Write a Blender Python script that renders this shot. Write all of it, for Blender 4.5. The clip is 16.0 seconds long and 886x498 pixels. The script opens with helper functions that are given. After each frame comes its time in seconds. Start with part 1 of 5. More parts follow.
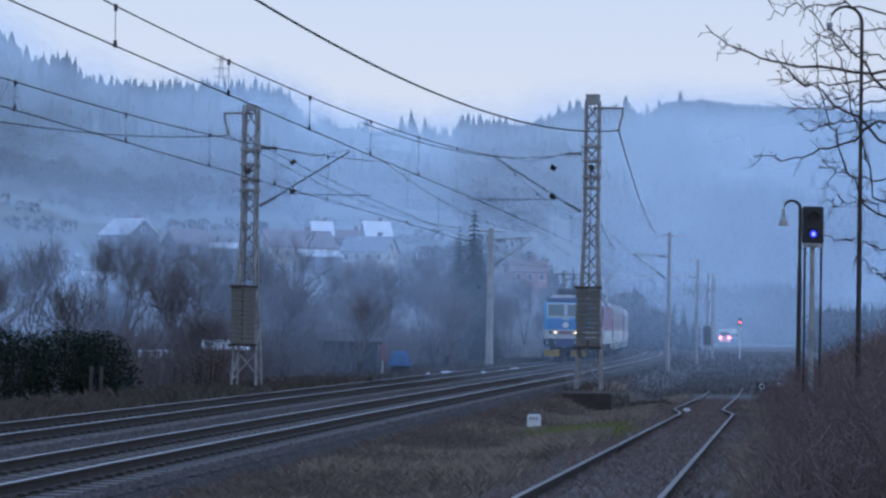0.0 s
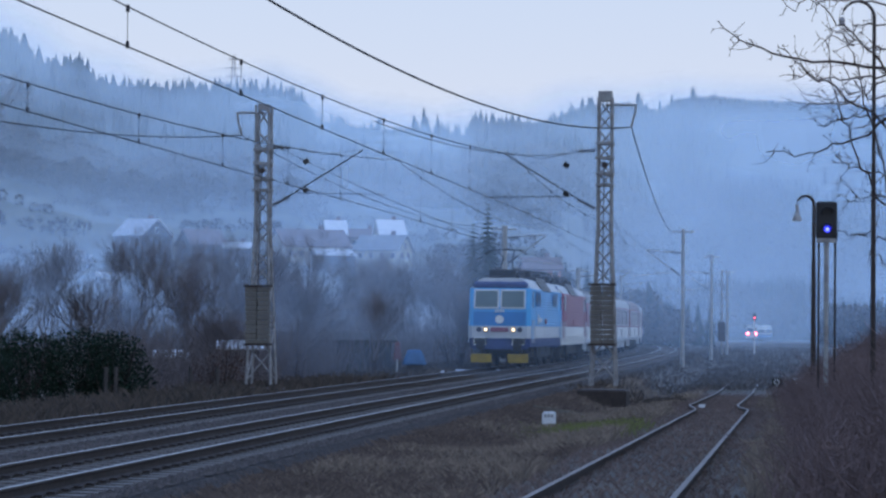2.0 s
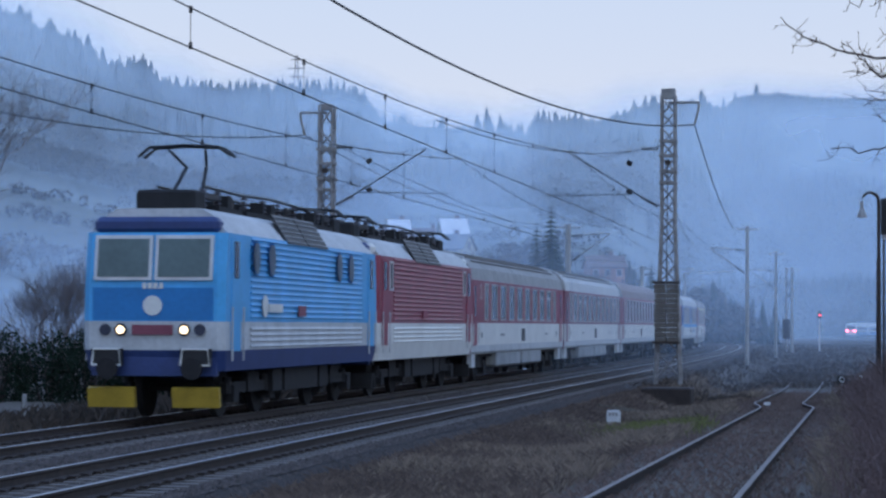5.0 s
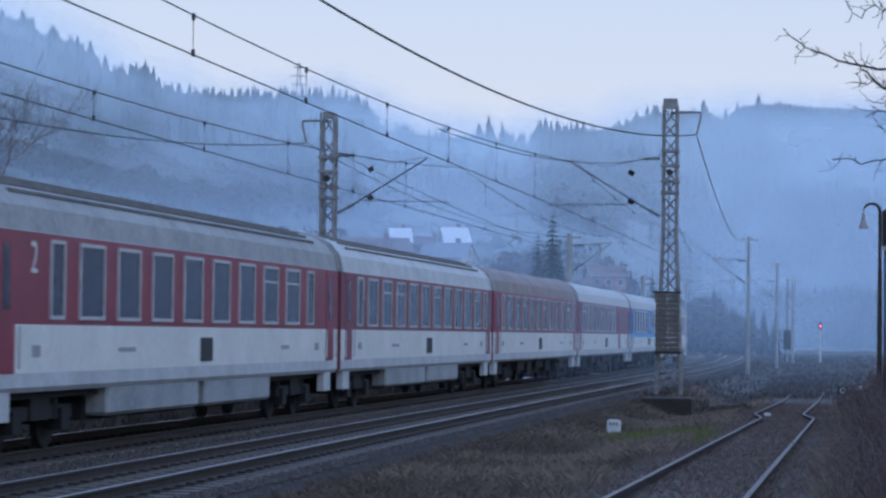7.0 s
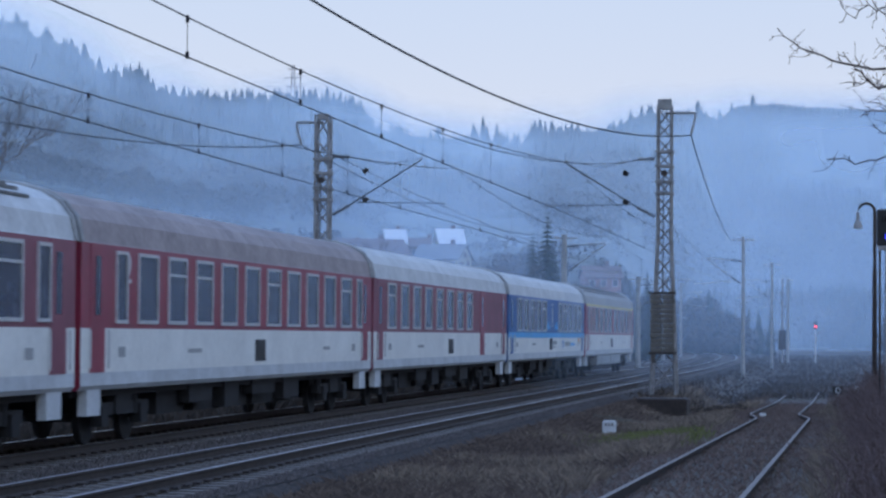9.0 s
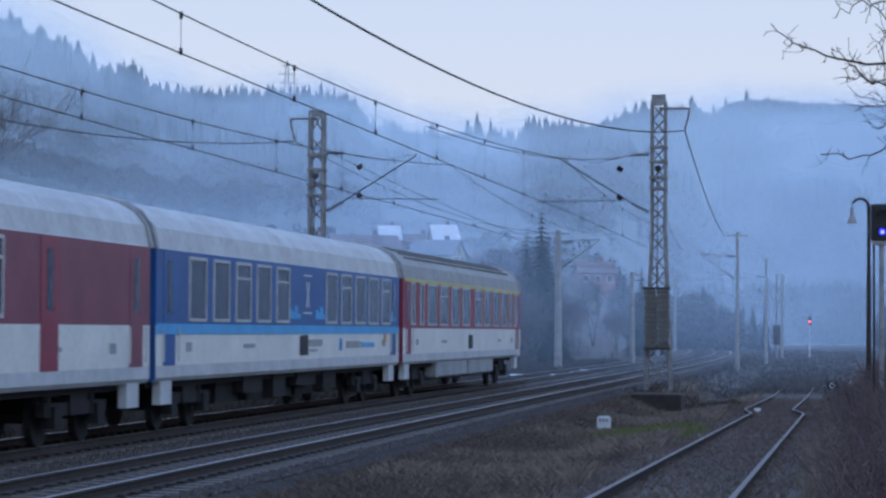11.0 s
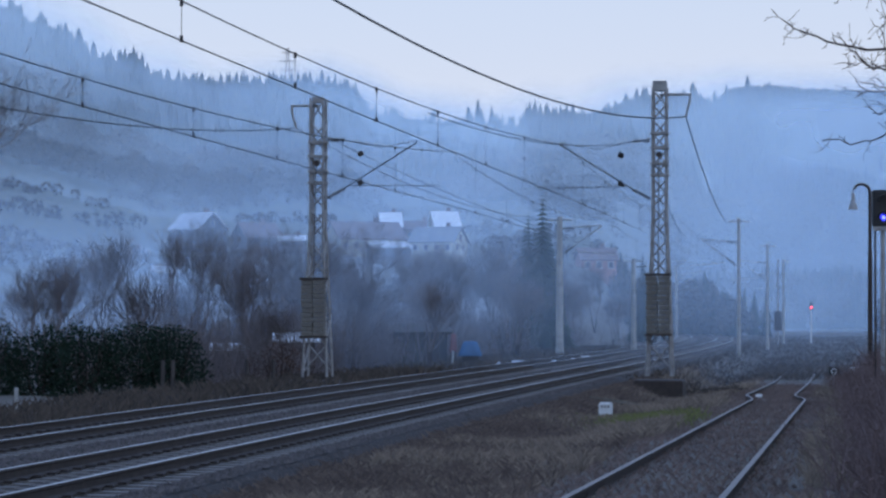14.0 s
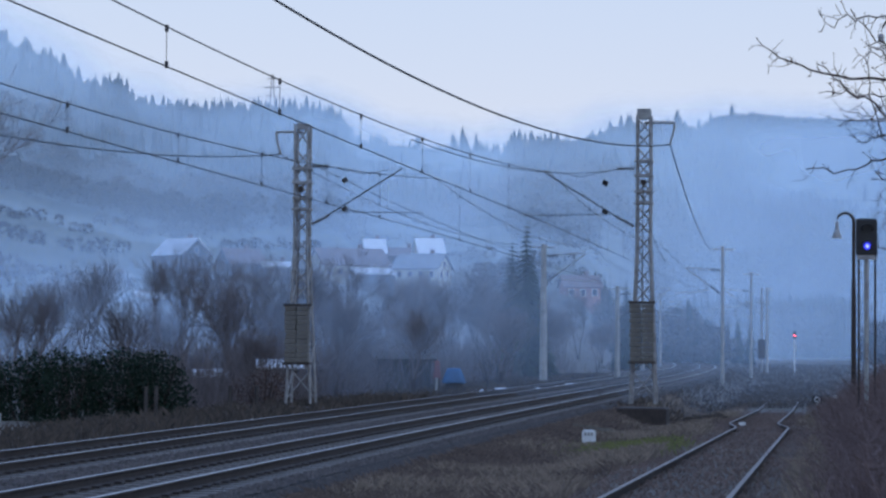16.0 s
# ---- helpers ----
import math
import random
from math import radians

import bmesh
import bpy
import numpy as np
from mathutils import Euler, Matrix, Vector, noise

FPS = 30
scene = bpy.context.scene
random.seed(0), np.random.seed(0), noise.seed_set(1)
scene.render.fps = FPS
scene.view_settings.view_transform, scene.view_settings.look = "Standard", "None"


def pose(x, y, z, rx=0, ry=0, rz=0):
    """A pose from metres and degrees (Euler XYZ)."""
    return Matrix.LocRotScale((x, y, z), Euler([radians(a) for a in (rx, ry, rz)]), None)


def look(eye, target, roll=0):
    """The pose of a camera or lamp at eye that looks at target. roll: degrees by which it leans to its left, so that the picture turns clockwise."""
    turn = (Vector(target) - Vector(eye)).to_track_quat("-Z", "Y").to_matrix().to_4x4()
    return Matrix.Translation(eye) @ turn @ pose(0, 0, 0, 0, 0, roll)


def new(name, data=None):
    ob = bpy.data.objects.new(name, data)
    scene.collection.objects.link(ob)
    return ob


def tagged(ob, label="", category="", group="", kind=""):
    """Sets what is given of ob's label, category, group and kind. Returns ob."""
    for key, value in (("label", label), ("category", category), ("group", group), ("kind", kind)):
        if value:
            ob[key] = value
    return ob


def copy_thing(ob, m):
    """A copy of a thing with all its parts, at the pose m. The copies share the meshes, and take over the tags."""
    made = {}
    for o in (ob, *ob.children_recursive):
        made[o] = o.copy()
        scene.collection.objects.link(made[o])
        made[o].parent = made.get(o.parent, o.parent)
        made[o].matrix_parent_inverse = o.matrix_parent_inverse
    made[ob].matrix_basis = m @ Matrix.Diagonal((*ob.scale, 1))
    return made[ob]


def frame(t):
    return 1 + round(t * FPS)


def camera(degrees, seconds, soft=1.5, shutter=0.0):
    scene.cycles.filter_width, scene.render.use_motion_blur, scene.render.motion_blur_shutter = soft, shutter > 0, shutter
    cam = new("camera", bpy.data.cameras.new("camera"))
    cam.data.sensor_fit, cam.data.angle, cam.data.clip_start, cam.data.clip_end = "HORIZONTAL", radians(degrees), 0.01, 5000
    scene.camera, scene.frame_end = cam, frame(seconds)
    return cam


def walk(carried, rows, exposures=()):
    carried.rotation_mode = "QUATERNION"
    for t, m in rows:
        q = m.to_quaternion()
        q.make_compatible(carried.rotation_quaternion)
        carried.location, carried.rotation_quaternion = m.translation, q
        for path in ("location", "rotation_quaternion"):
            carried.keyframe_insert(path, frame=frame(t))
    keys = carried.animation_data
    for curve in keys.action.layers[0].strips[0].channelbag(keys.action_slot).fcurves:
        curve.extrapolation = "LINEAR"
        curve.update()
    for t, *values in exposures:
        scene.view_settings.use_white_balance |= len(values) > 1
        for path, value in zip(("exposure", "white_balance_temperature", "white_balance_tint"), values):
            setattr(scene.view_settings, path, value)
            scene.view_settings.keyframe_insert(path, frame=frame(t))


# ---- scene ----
# the camera stands still on its feet and is turned by hand; z = 0 is the top of the main rails
EYE = 1.956
cam = camera(19.35, 16.0, soft=2.5, shutter=0.2)
TURNS = [
    (0.0, 1.752, -0.961, -1.377), (0.5, 1.809, -0.868, -1.341), (1.0, 1.892, -0.751, -1.287), (1.5, 1.816, -0.448, -1.219),
    (2.0, 1.706, -0.532, -1.063), (2.5, 1.618, -0.44, -0.924), (3.0, 1.658, -0.443, -0.724), (5.5, 1.684, -0.256, 0.51),
    (6.0, 1.795, -0.282, 0.575), (6.5, 1.834, -0.4, 0.476), (7.0, 1.863, -0.596, 0.363), (7.5, 1.851, -0.495, 0.257),
    (8.0, 1.852, -0.25, 0.32), (8.5, 1.891, -0.102, 0.279), (9.0, 1.893, -0.394, 0.256), (9.5, 1.852, -0.446, 0.198),
    (12.0, 1.743, -0.03, 0.261), (12.5, 1.654, 0.093, 0.446), (13.0, 1.638, 0.028, 0.498), (13.5, 1.625, -0.465, 0.342),
    (14.0, 1.512, -0.126, 0.164), (14.5, 1.608, -0.325, -0.009), (15.0, 1.749, -0.231, -0.125), (15.5, 1.958, -0.336, -0.189),
    (16.0, 2.106, -0.356, -0.195)]
walk(cam, [(t, pose(0, 0, EYE, 90 + p, r, y)) for t, p, r, y in TURNS])
scene.cycles.transparent_max_bounces = 24

# ---- light: an overcast, bluish dusk sky and a very soft sun behind the clouds ----
world = bpy.data.worlds.new("sky")
scene.world = world
world.use_nodes = True
wn, wl = world.node_tree.nodes, world.node_tree.links
wn.clear()
w_out, w_bg, w_mix, w_sky = (wn.new("ShaderNode" + k) for k in ("OutputWorld", "Background", "MixRGB", "TexSky"))
w_sky.sky_type, w_sky.sun_disc = "NISHITA", False
w_sky.sun_elevation, w_sky.sun_rotation = radians(12), radians(150)
w_gain = wn.new("ShaderNodeMixRGB")
w_gain.blend_type = "MULTIPLY"
w_gain.inputs[0].default_value = 1
w_gain.inputs[2].default_value = (0.1, 0.1, 0.1, 1)
w_coord, w_sep, w_ramp = (wn.new("ShaderNode" + k) for k in ("TexCoord", "SeparateXYZ", "ValToRGB"))
w_ramp.color_ramp.elements[0].position, w_ramp.color_ramp.elements[0].color = 0.07, (0.575, 0.62, 0.76, 1)
w_ramp.color_ramp.elements[1].position, w_ramp.color_ramp.elements[1].color = 0.17, (0.465, 0.575, 0.775, 1)
e = w_ramp.color_ramp.elements.new(0.6)
e.color = (0.25, 0.43, 0.88, 1)
w_mix.inputs[0].default_value = 0.93
wl.new(w_coord.outputs["Generated"], w_sep.inputs[0])
wl.new(w_sep.outputs["Z"], w_ramp.inputs[0])
wl.new(w_sky.outputs[0], w_gain.inputs[1])
wl.new(w_gain.outputs[0], w_mix.inputs[1])
wl.new(w_ramp.outputs[0], w_mix.inputs[2])
wl.new(w_mix.outputs[0], w_bg.inputs["Color"])
wl.new(w_bg.outputs[0], w_out.inputs[0])
w_bg.inputs["Strength"].default_value = 1.21
sun = new("sun", bpy.data.lights.new("sun", "SUN"))
sun.data.energy, sun.data.angle, sun.data.color = 0.6, radians(60), (0.62, 0.80, 1.0)
sun.matrix_world = look((0, 0, 50), (-14, 22, 20))


# ---- materials ----
def mat(name, color, rough=0.7, metal=0.0, var=0.25, scale=3.0, bump=0.0, glow=None, power=0.0, tint=None, spec=None, island=0.0):
    """A surface with grain at two scales; tint is the second colour of its stains."""
    m = bpy.data.materials.new(name)
    m.use_nodes = True
    n, l = m.node_tree.nodes, m.node_tree.links
    b = n["Principled BSDF"]
    b.inputs["Roughness"].default_value, b.inputs["Metallic"].default_value = rough, metal
    if spec is not None:
        b.inputs["Specular IOR Level"].default_value = spec
    co = n.new("ShaderNodeTexCoord")
    n1, n2 = n.new("ShaderNodeTexNoise"), n.new("ShaderNodeTexNoise")
    n1.inputs["Scale"].default_value, n2.inputs["Scale"].default_value = scale, scale * 9
    n1.inputs["Detail"].default_value = 6
    l.new(co.outputs["Object"], n1.inputs["Vector"])
    l.new(co.outputs["Object"], n2.inputs["Vector"])
    add = n.new("ShaderNodeMath")
    add.operation = "MULTIPLY_ADD"
    add.inputs[1].default_value = 0.6
    l.new(n2.outputs["Fac"], add.inputs[0])
    l.new(n1.outputs["Fac"], add.inputs[2])
    last = add.outputs[0]
    if island:
        geo, mul = n.new("ShaderNodeNewGeometry"), n.new("ShaderNodeMath")
        mul.operation = "MULTIPLY_ADD"
        mul.inputs[1].default_value = island
        l.new(geo.outputs["Random Per Island"], mul.inputs[0])
        l.new(last, mul.inputs[2])
        last = mul.outputs[0]
    ramp = n.new("ShaderNodeMapRange")
    ramp.inputs["From Min"].default_value, ramp.inputs["From Max"].default_value = 0.5, 1.1 + island
    l.new(last, ramp.inputs["Value"])
    mix = n.new("ShaderNodeMixRGB")
    c2 = tint or tuple(c * (1 - var) for c in color)
    c1 = color if tint else tuple(min(1, c * (1 + var * 0.6)) for c in color)
    mix.inputs[1].default_value, mix.inputs[2].default_value = (*c2, 1), (*c1, 1)
    l.new(ramp.outputs[0], mix.inputs[0])
    l.new(mix.outputs[0], b.inputs["Base Color"])
    if bump:
        bp = n.new("ShaderNodeBump")
        bp.inputs["Strength"].default_value, bp.inputs["Distance"].default_value = 0.6, bump
        l.new(add.outputs[0], bp.inputs["Height"])
        l.new(bp.outputs[0], b.inputs["Normal"])
    if glow:
        b.inputs["Emission Color"].default_value, b.inputs["Emission Strength"].default_value = (*glow, 1), power
    return m


M_SOIL = mat("soil_and_dead_grass", (0.15, 0.125, 0.10), 0.95, var=0.5, scale=0.35, bump=0.08, tint=(0.062, 0.055, 0.048))
M_FIELD = mat("frosty_meadow", (0.17, 0.17, 0.13), 0.95, var=0.5, scale=0.012, bump=0.0, tint=(0.05, 0.055, 0.045))
M_BALLAST = mat("ballast", (0.06, 0.046, 0.04), 0.95, var=0.6, scale=2.5, bump=0.06, tint=(0.02, 0.017, 0.016))
M_STONE = mat("ballast_stone", (0.13, 0.105, 0.095), 0.9, var=0.5, scale=2, island=0.8, tint=(0.028, 0.022, 0.02))
M_RUST = mat("rusty_steel", (0.05, 0.036, 0.03), 0.7, 0.2, 0.5, 6)
M_HEAD = mat("polished_rail_head", (0.44, 0.44, 0.45), 0.38, 0.9, 0.25, 1.5)
M_HEAD_DULL = mat("dull_rail_head", (0.20, 0.165, 0.15), 0.55, 0.35, 0.35, 1.5)
M_SLEEPER = mat("concrete_sleeper", (0.22, 0.195, 0.18), 0.9, var=0.4, scale=4, tint=(0.08, 0.068, 0.06))
M_CONCRETE = mat("old_concrete", (0.36, 0.35, 0.33), 0.9, var=0.4, scale=3, bump=0.01)
M_STEEL = mat("weathered_grey_steel", (0.40, 0.39, 0.385), 0.65, 0.1, 0.45, 5, tint=(0.17, 0.15, 0.135))
M_WEIGHT = mat("dirty_concrete_weight", (0.22, 0.20, 0.17), 0.95, var=0.5, scale=6, tint=(0.09, 0.08, 0.07))
M_BLACK = mat("black_paint", (0.012, 0.013, 0.016), 0.5, var=0.4)
M_WIRE = mat("oxidised_copper_wire", (0.035, 0.035, 0.04), 0.6, 0.3)
M_INSUL = mat("brown_porcelain", (0.03, 0.02, 0.02), 0.3)
M_GLASS = mat("tinted_glass", (0.05, 0.056, 0.085), 0.25, var=0.3, scale=0.8, spec=0.35)
M_LOCO_BLUE = mat("sky_blue_paint", (0.07, 0.41, 0.76), 0.42, var=0.18, scale=1.2)
M_LOCO_MID = mat("signal_blue_paint", (0.015, 0.20, 0.50), 0.42, var=0.18, scale=1.2)
M_LOCO_DARK = mat("navy_paint", (0.03, 0.055, 0.17), 0.5, var=0.3, scale=1.5)
M_GREY = mat("light_grey_paint", (0.56, 0.58, 0.59), 0.5, var=0.25, scale=1.3)
M_ROOF_LIGHT = mat("pale_roof_paint", (0.56, 0.57, 0.57), 0.6, var=0.3, scale=0.8)
M_ROOF_DIRTY = mat("sooty_brown_roof_paint", (0.35, 0.29, 0.28), 0.75, var=0.4, scale=0.8)
M_ROOF_GREY = mat("mid_grey_roof_paint", (0.37, 0.37, 0.365), 0.7, var=0.35, scale=0.8)
M_RED = mat("carmine_paint", (0.29, 0.03, 0.06), 0.42, var=0.22, scale=1.2)
M_WINE = mat("dusty_wine_red_paint", (0.25, 0.065, 0.095), 0.5, var=0.25, scale=1.2)
M_WHITE = mat("cream_white_paint", (0.78, 0.77, 0.72), 0.45, var=0.15, scale=1.0)
M_FRAME = mat("aluminium_window_frame", (0.62, 0.62, 0.62), 0.4, 0.4, 0.2)
M_YELLOW = mat("yellow_paint", (0.42, 0.28, 0.03), 0.5, var=0.3, scale=3)
M_STRIPE = mat("first_class_yellow", (0.65, 0.55, 0.18), 0.5)
M_UNDER = mat("underframe_grime", (0.018, 0.017, 0.018), 0.85, var=0.5, scale=4)
M_LIGHT = mat("warm_headlight", (0.9, 0.8, 0.6), 0.3, glow=(1.0, 0.74, 0.46), power=2.2)
M_TAIL = mat("red_tail_light", (0.5, 0.02, 0.02), 0.3, glow=(1.0, 0.10, 0.15), power=22)
M_BLUE_LAMP = mat("blue_signal_lamp", (0.05, 0.08, 0.6), 0.3, glow=(0.02, 0.03, 1.0), power=1.1)
M_BLUE_CORE = mat("blue_signal_filament", (0.3, 0.4, 0.8), 0.3, glow=(0.4, 0.48, 1.0), power=1.1)
M_RED_LAMP = mat("red_signal_lamp", (0.5, 0.02, 0.02), 0.3, glow=(1.0, 0.08, 0.12), power=7)


# ---- mesh helpers ----
def box(bm, c, s, mi=0, rot=None):
    """A box with its centre and size; rot is a 3x3 turn."""
    r = rot or Matrix.Identity(3)
    v = [bm.verts.new(Vector(c) + r @ Vector((s[0] * i / 2, s[1] * j / 2, s[2] * k / 2))) for i in (-1, 1) for j in (-1, 1) for k in (-1, 1)]
    for q in ((0, 1, 3, 2), (4, 6, 7, 5), (0, 4, 5, 1), (2, 3, 7, 6), (0, 2, 6, 4), (1, 5, 7, 3)):
        bm.faces.new([v[i] for i in q]).material_index = mi


def tube(bm, pts, r0, r1=None, n=6, mi=0, cap=True):
    """A round bar along points, tapering from r0 to r1."""
    r1 = r0 if r1 is None else r1
    pts = [Vector(p) for p in pts]
    rings = []
    for i, p in enumerate(pts):
        d = (pts[min(i + 1, len(pts) - 1)] - pts[max(i - 1, 0)]).normalized()
        a = d.cross(Vector((0, 0, 1)) if abs(d.z) < 0.9 else Vector((1, 0, 0))).normalized()
        b = d.cross(a)
        r = r0 + (r1 - r0) * i / max(1, len(pts) - 1)
        rings.append([bm.verts.new(p + (a * math.cos(6.28319 * k / n) + b * math.sin(6.28319 * k / n)) * r) for k in range(n)])
    for u, w in zip(rings, rings[1:]):
        for k in range(n):
            bm.faces.new((u[k], u[(k + 1) % n], w[(k + 1) % n], w[k])).material_index = mi
    if cap and n > 2:
        bm.faces.new(rings[0][::-1]).material_index = mi
        bm.faces.new(rings[-1]).material_index = mi


def extrude(bm, prof, x0, x1, mis=None, caps=True):
    """A closed outline of (y, z) drawn out along x; mis gives each side's material."""
    a, b = ([bm.verts.new((x, *p)) for p in prof] for x in (x0, x1))
    for k in range(len(prof)):
        j = (k + 1) % len(prof)
        bm.faces.new((a[k], a[j], b[j], b[k])).material_index = mis[k] if mis else 0
    if caps:
        bm.faces.new(a[::-1])
        bm.faces.new(b)


def link_mesh(name, bm, material, smooth=False):
    me = bpy.data.meshes.new(name)
    bmesh.ops.recalc_face_normals(bm, faces=bm.faces) if len(bm.faces) < 60000 else None
    bm.to_mesh(me)
    bm.free()
    for m in material if isinstance(material, (list, tuple)) else [material]:
        me.materials.append(m)
    if smooth:
        for f in me.polygons:
            f.use_smooth = True
    return me


def part(name, bm, material, parent=None, label="", smooth=False):
    ob = new(name, link_mesh(name, bm, material, smooth))
    ob.parent = parent
    if label:
        ob["label"] = label
    return ob


def again(ob, m, parent=None):
    """Another object on the same mesh, under the same or another parent."""
    o = new(ob.name.split(".")[0], ob.data)
    o.parent = parent or ob.parent
    o.matrix_basis = m
    return o


def thing(name, label, category, group="", m=None, kind=""):
    ob = tagged(new(name), label, category, group, kind)
    if m:
        ob.matrix_basis = m
    return ob


def smooth(a, b, x):
    t = min(1, max(0, (x - a) / (b - a)))
    return t * t * (3 - 2 * t)


# ---- the plan: two curved main tracks, and a siding beside them ----
def main_x(y):
    """Centre of the near main track, and its slope."""
    if y < 0:
        return -9.758 + 0.13708 * y, 0.13708
    return -9.758 + 0.13708 * y + 0.00021366 * y * y - 7.382e-7 * y ** 3, 0.13708 + 0.00042733 * y - 2.2147e-6 * y * y


SPACING = 4.008


def main_at(y, off, z=0.0):
    x, s = main_x(y)
    n = math.hypot(1, s)
    return Vector((x + off / n, y - off * s / n, z))


def siding_at(y, off=0.0, z=0.0):
    x = 2.0 + 0.153 * (y - 26.3) - 0.47 * smooth(75, 84, y)
    return Vector((x + off, y - off * 0.153, z + siding_z(y)))


def siding_z(y):
    return 0.18 - 0.0117 * (min(max(y, 0), 115) - 26.3)


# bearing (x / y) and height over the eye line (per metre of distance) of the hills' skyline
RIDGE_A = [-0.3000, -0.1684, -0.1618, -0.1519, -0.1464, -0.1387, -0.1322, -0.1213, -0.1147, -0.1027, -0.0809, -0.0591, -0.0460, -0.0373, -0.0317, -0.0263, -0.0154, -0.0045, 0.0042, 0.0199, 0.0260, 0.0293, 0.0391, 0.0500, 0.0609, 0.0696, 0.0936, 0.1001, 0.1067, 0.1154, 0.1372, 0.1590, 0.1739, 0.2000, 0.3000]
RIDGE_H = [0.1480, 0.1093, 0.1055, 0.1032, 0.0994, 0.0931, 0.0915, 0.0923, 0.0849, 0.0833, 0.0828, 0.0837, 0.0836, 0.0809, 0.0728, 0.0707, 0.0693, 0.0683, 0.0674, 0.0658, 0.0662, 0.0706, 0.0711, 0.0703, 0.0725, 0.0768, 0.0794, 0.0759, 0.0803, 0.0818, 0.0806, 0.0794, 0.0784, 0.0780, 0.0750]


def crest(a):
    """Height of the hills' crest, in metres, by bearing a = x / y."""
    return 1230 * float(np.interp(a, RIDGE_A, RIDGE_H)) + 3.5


def ground_z(x, y):
    d = math.hypot(x, y)
    n = noise.noise((x * 0.11, y * 0.11, 3)) * 0.12 + noise.noise((x * 0.5, y * 0.5, 7)) * 0.05
    if y < 330:
        u = x - main_x(max(y, -300))[0]
    else:
        u = x - main_x(330)[0]
    sx = siding_at(y).x if y < 200 else siding_at(200).x
    v = x - sx
    bed = -0.42
    if u > -2:
        base = siding_z(y) - 0.13
        w = smooth(2.2, 4.2, u)
        mid = bed * (1 - w) + (base - 0.25 * (1 - smooth(0.8, 3.0, 4.2 - abs(v) if v < 0 else 3)) ) * w if v < 0 else base
        z = mid + n * smooth(2.0, 4.0, u) * (0.25 if abs(v) < 1.3 else 1)
        if v > 1.6:
            z += (0.30 * (v - 1.6) * smooth(1.6, 4, v) if v < 6 else 1.32 + 0.03 * min(v - 6, 60)) * (1 - smooth(85, 135, y))
    else:
        w = smooth(-6.8, -9.5, u)
        z = bed * (1 - w) + (-0.5 - 1.2 * smooth(-14, -60, u) + n * 2) * w
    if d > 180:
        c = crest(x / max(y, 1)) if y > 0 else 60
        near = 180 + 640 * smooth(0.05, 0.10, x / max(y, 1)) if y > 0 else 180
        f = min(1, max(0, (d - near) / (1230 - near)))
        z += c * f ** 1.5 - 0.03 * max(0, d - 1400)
    return z


def grid(name, xs, ys, zf, material):
    vs = [(x, y, zf(x, y)) for y in ys for x in xs]
    k = len(xs)
    fs = [(j * k + i, j * k + i + 1, (j + 1) * k + i + 1, (j + 1) * k + i) for j in range(len(ys) - 1) for i in range(k - 1)]
    me = bpy.data.meshes.new(name)
    me.from_pydata(vs, [], fs)
    me.materials.append(material)
    me.materials.append(M_FIELD)
    for f in me.polygons:
        f.use_smooth = True
        f.material_index = int(f.center.z > 5 or f.center.y < -60)
    return new(name, me)


def spaced(lo, hi, fine_lo, fine_hi, step, growth=1.18):
    mid = list(np.arange(fine_lo, fine_hi, step))
    up, down, s = [fine_hi], [], step
    while up[-1] < hi:
        s *= growth
        up.append(min(hi, up[-1] + s))
    s, last = step, fine_lo
    while last > lo:
        s *= growth
        last = max(lo, last - s)
        down.append(last)
    return [float(v) for v in down[::-1] + mid + up]


tagged(grid("ground", spaced(-2600, 2600, -26, 30, 0.7, 1.14), spaced(-900, 3200, 10, 150, 0.9, 1.10), ground_z, M_SOIL),
       "dark soil with dead grass beside the railway and wooded valley slopes", "ground", kind="structure")


# ---- railway tracks ----
def sweep(bm, path, prof, mis):
    rings = []
    for i, p in enumerate(path):
        d = path[min(i + 1, len(path) - 1)] - path[max(i - 1, 0)]
        r = Vector((d.y, -d.x, 0)).normalized()
        rings.append([bm.verts.new(p + r * a + Vector((0, 0, b))) for a, b in prof])
    for u, w in zip(rings, rings[1:]):
        for k in range(len(prof)):
            j = (k + 1) % len(prof)
            bm.faces.new((u[k], u[j], w[j], w[k])).material_index = mis[k]
    bm.faces.new(rings[0])
    bm.faces.new(rings[-1][::-1])


RAIL = [(-0.036, 0), (0.036, 0), (0.036, -0.035), (0.009, -0.05), (0.009, -0.13), (0.07, -0.15), (0.07, -0.165), (-0.07, -0.165), (-0.07, -0.15), (-0.009, -0.13), (-0.009, -0.05), (-0.036, -0.035)]
MAIN_YS = [float(v) for v in list(range(-260, 0, 20)) + list(np.arange(0, 331, 2.5))]


def sleeper_mesh(m):
    bm = bmesh.new()
    for sx in (-1, 1):
        box(bm, (sx * 0.82, 0, -0.245), (0.96, 0.27, 0.13))
        box(bm, (sx * 0.75, 0, -0.155), (0.34, 0.15, 0.03), 1)
    box(bm, (0, 0, -0.25), (0.72, 0.22, 0.11))
    return link_mesh("sleeper", bm, [m, M_RUST])


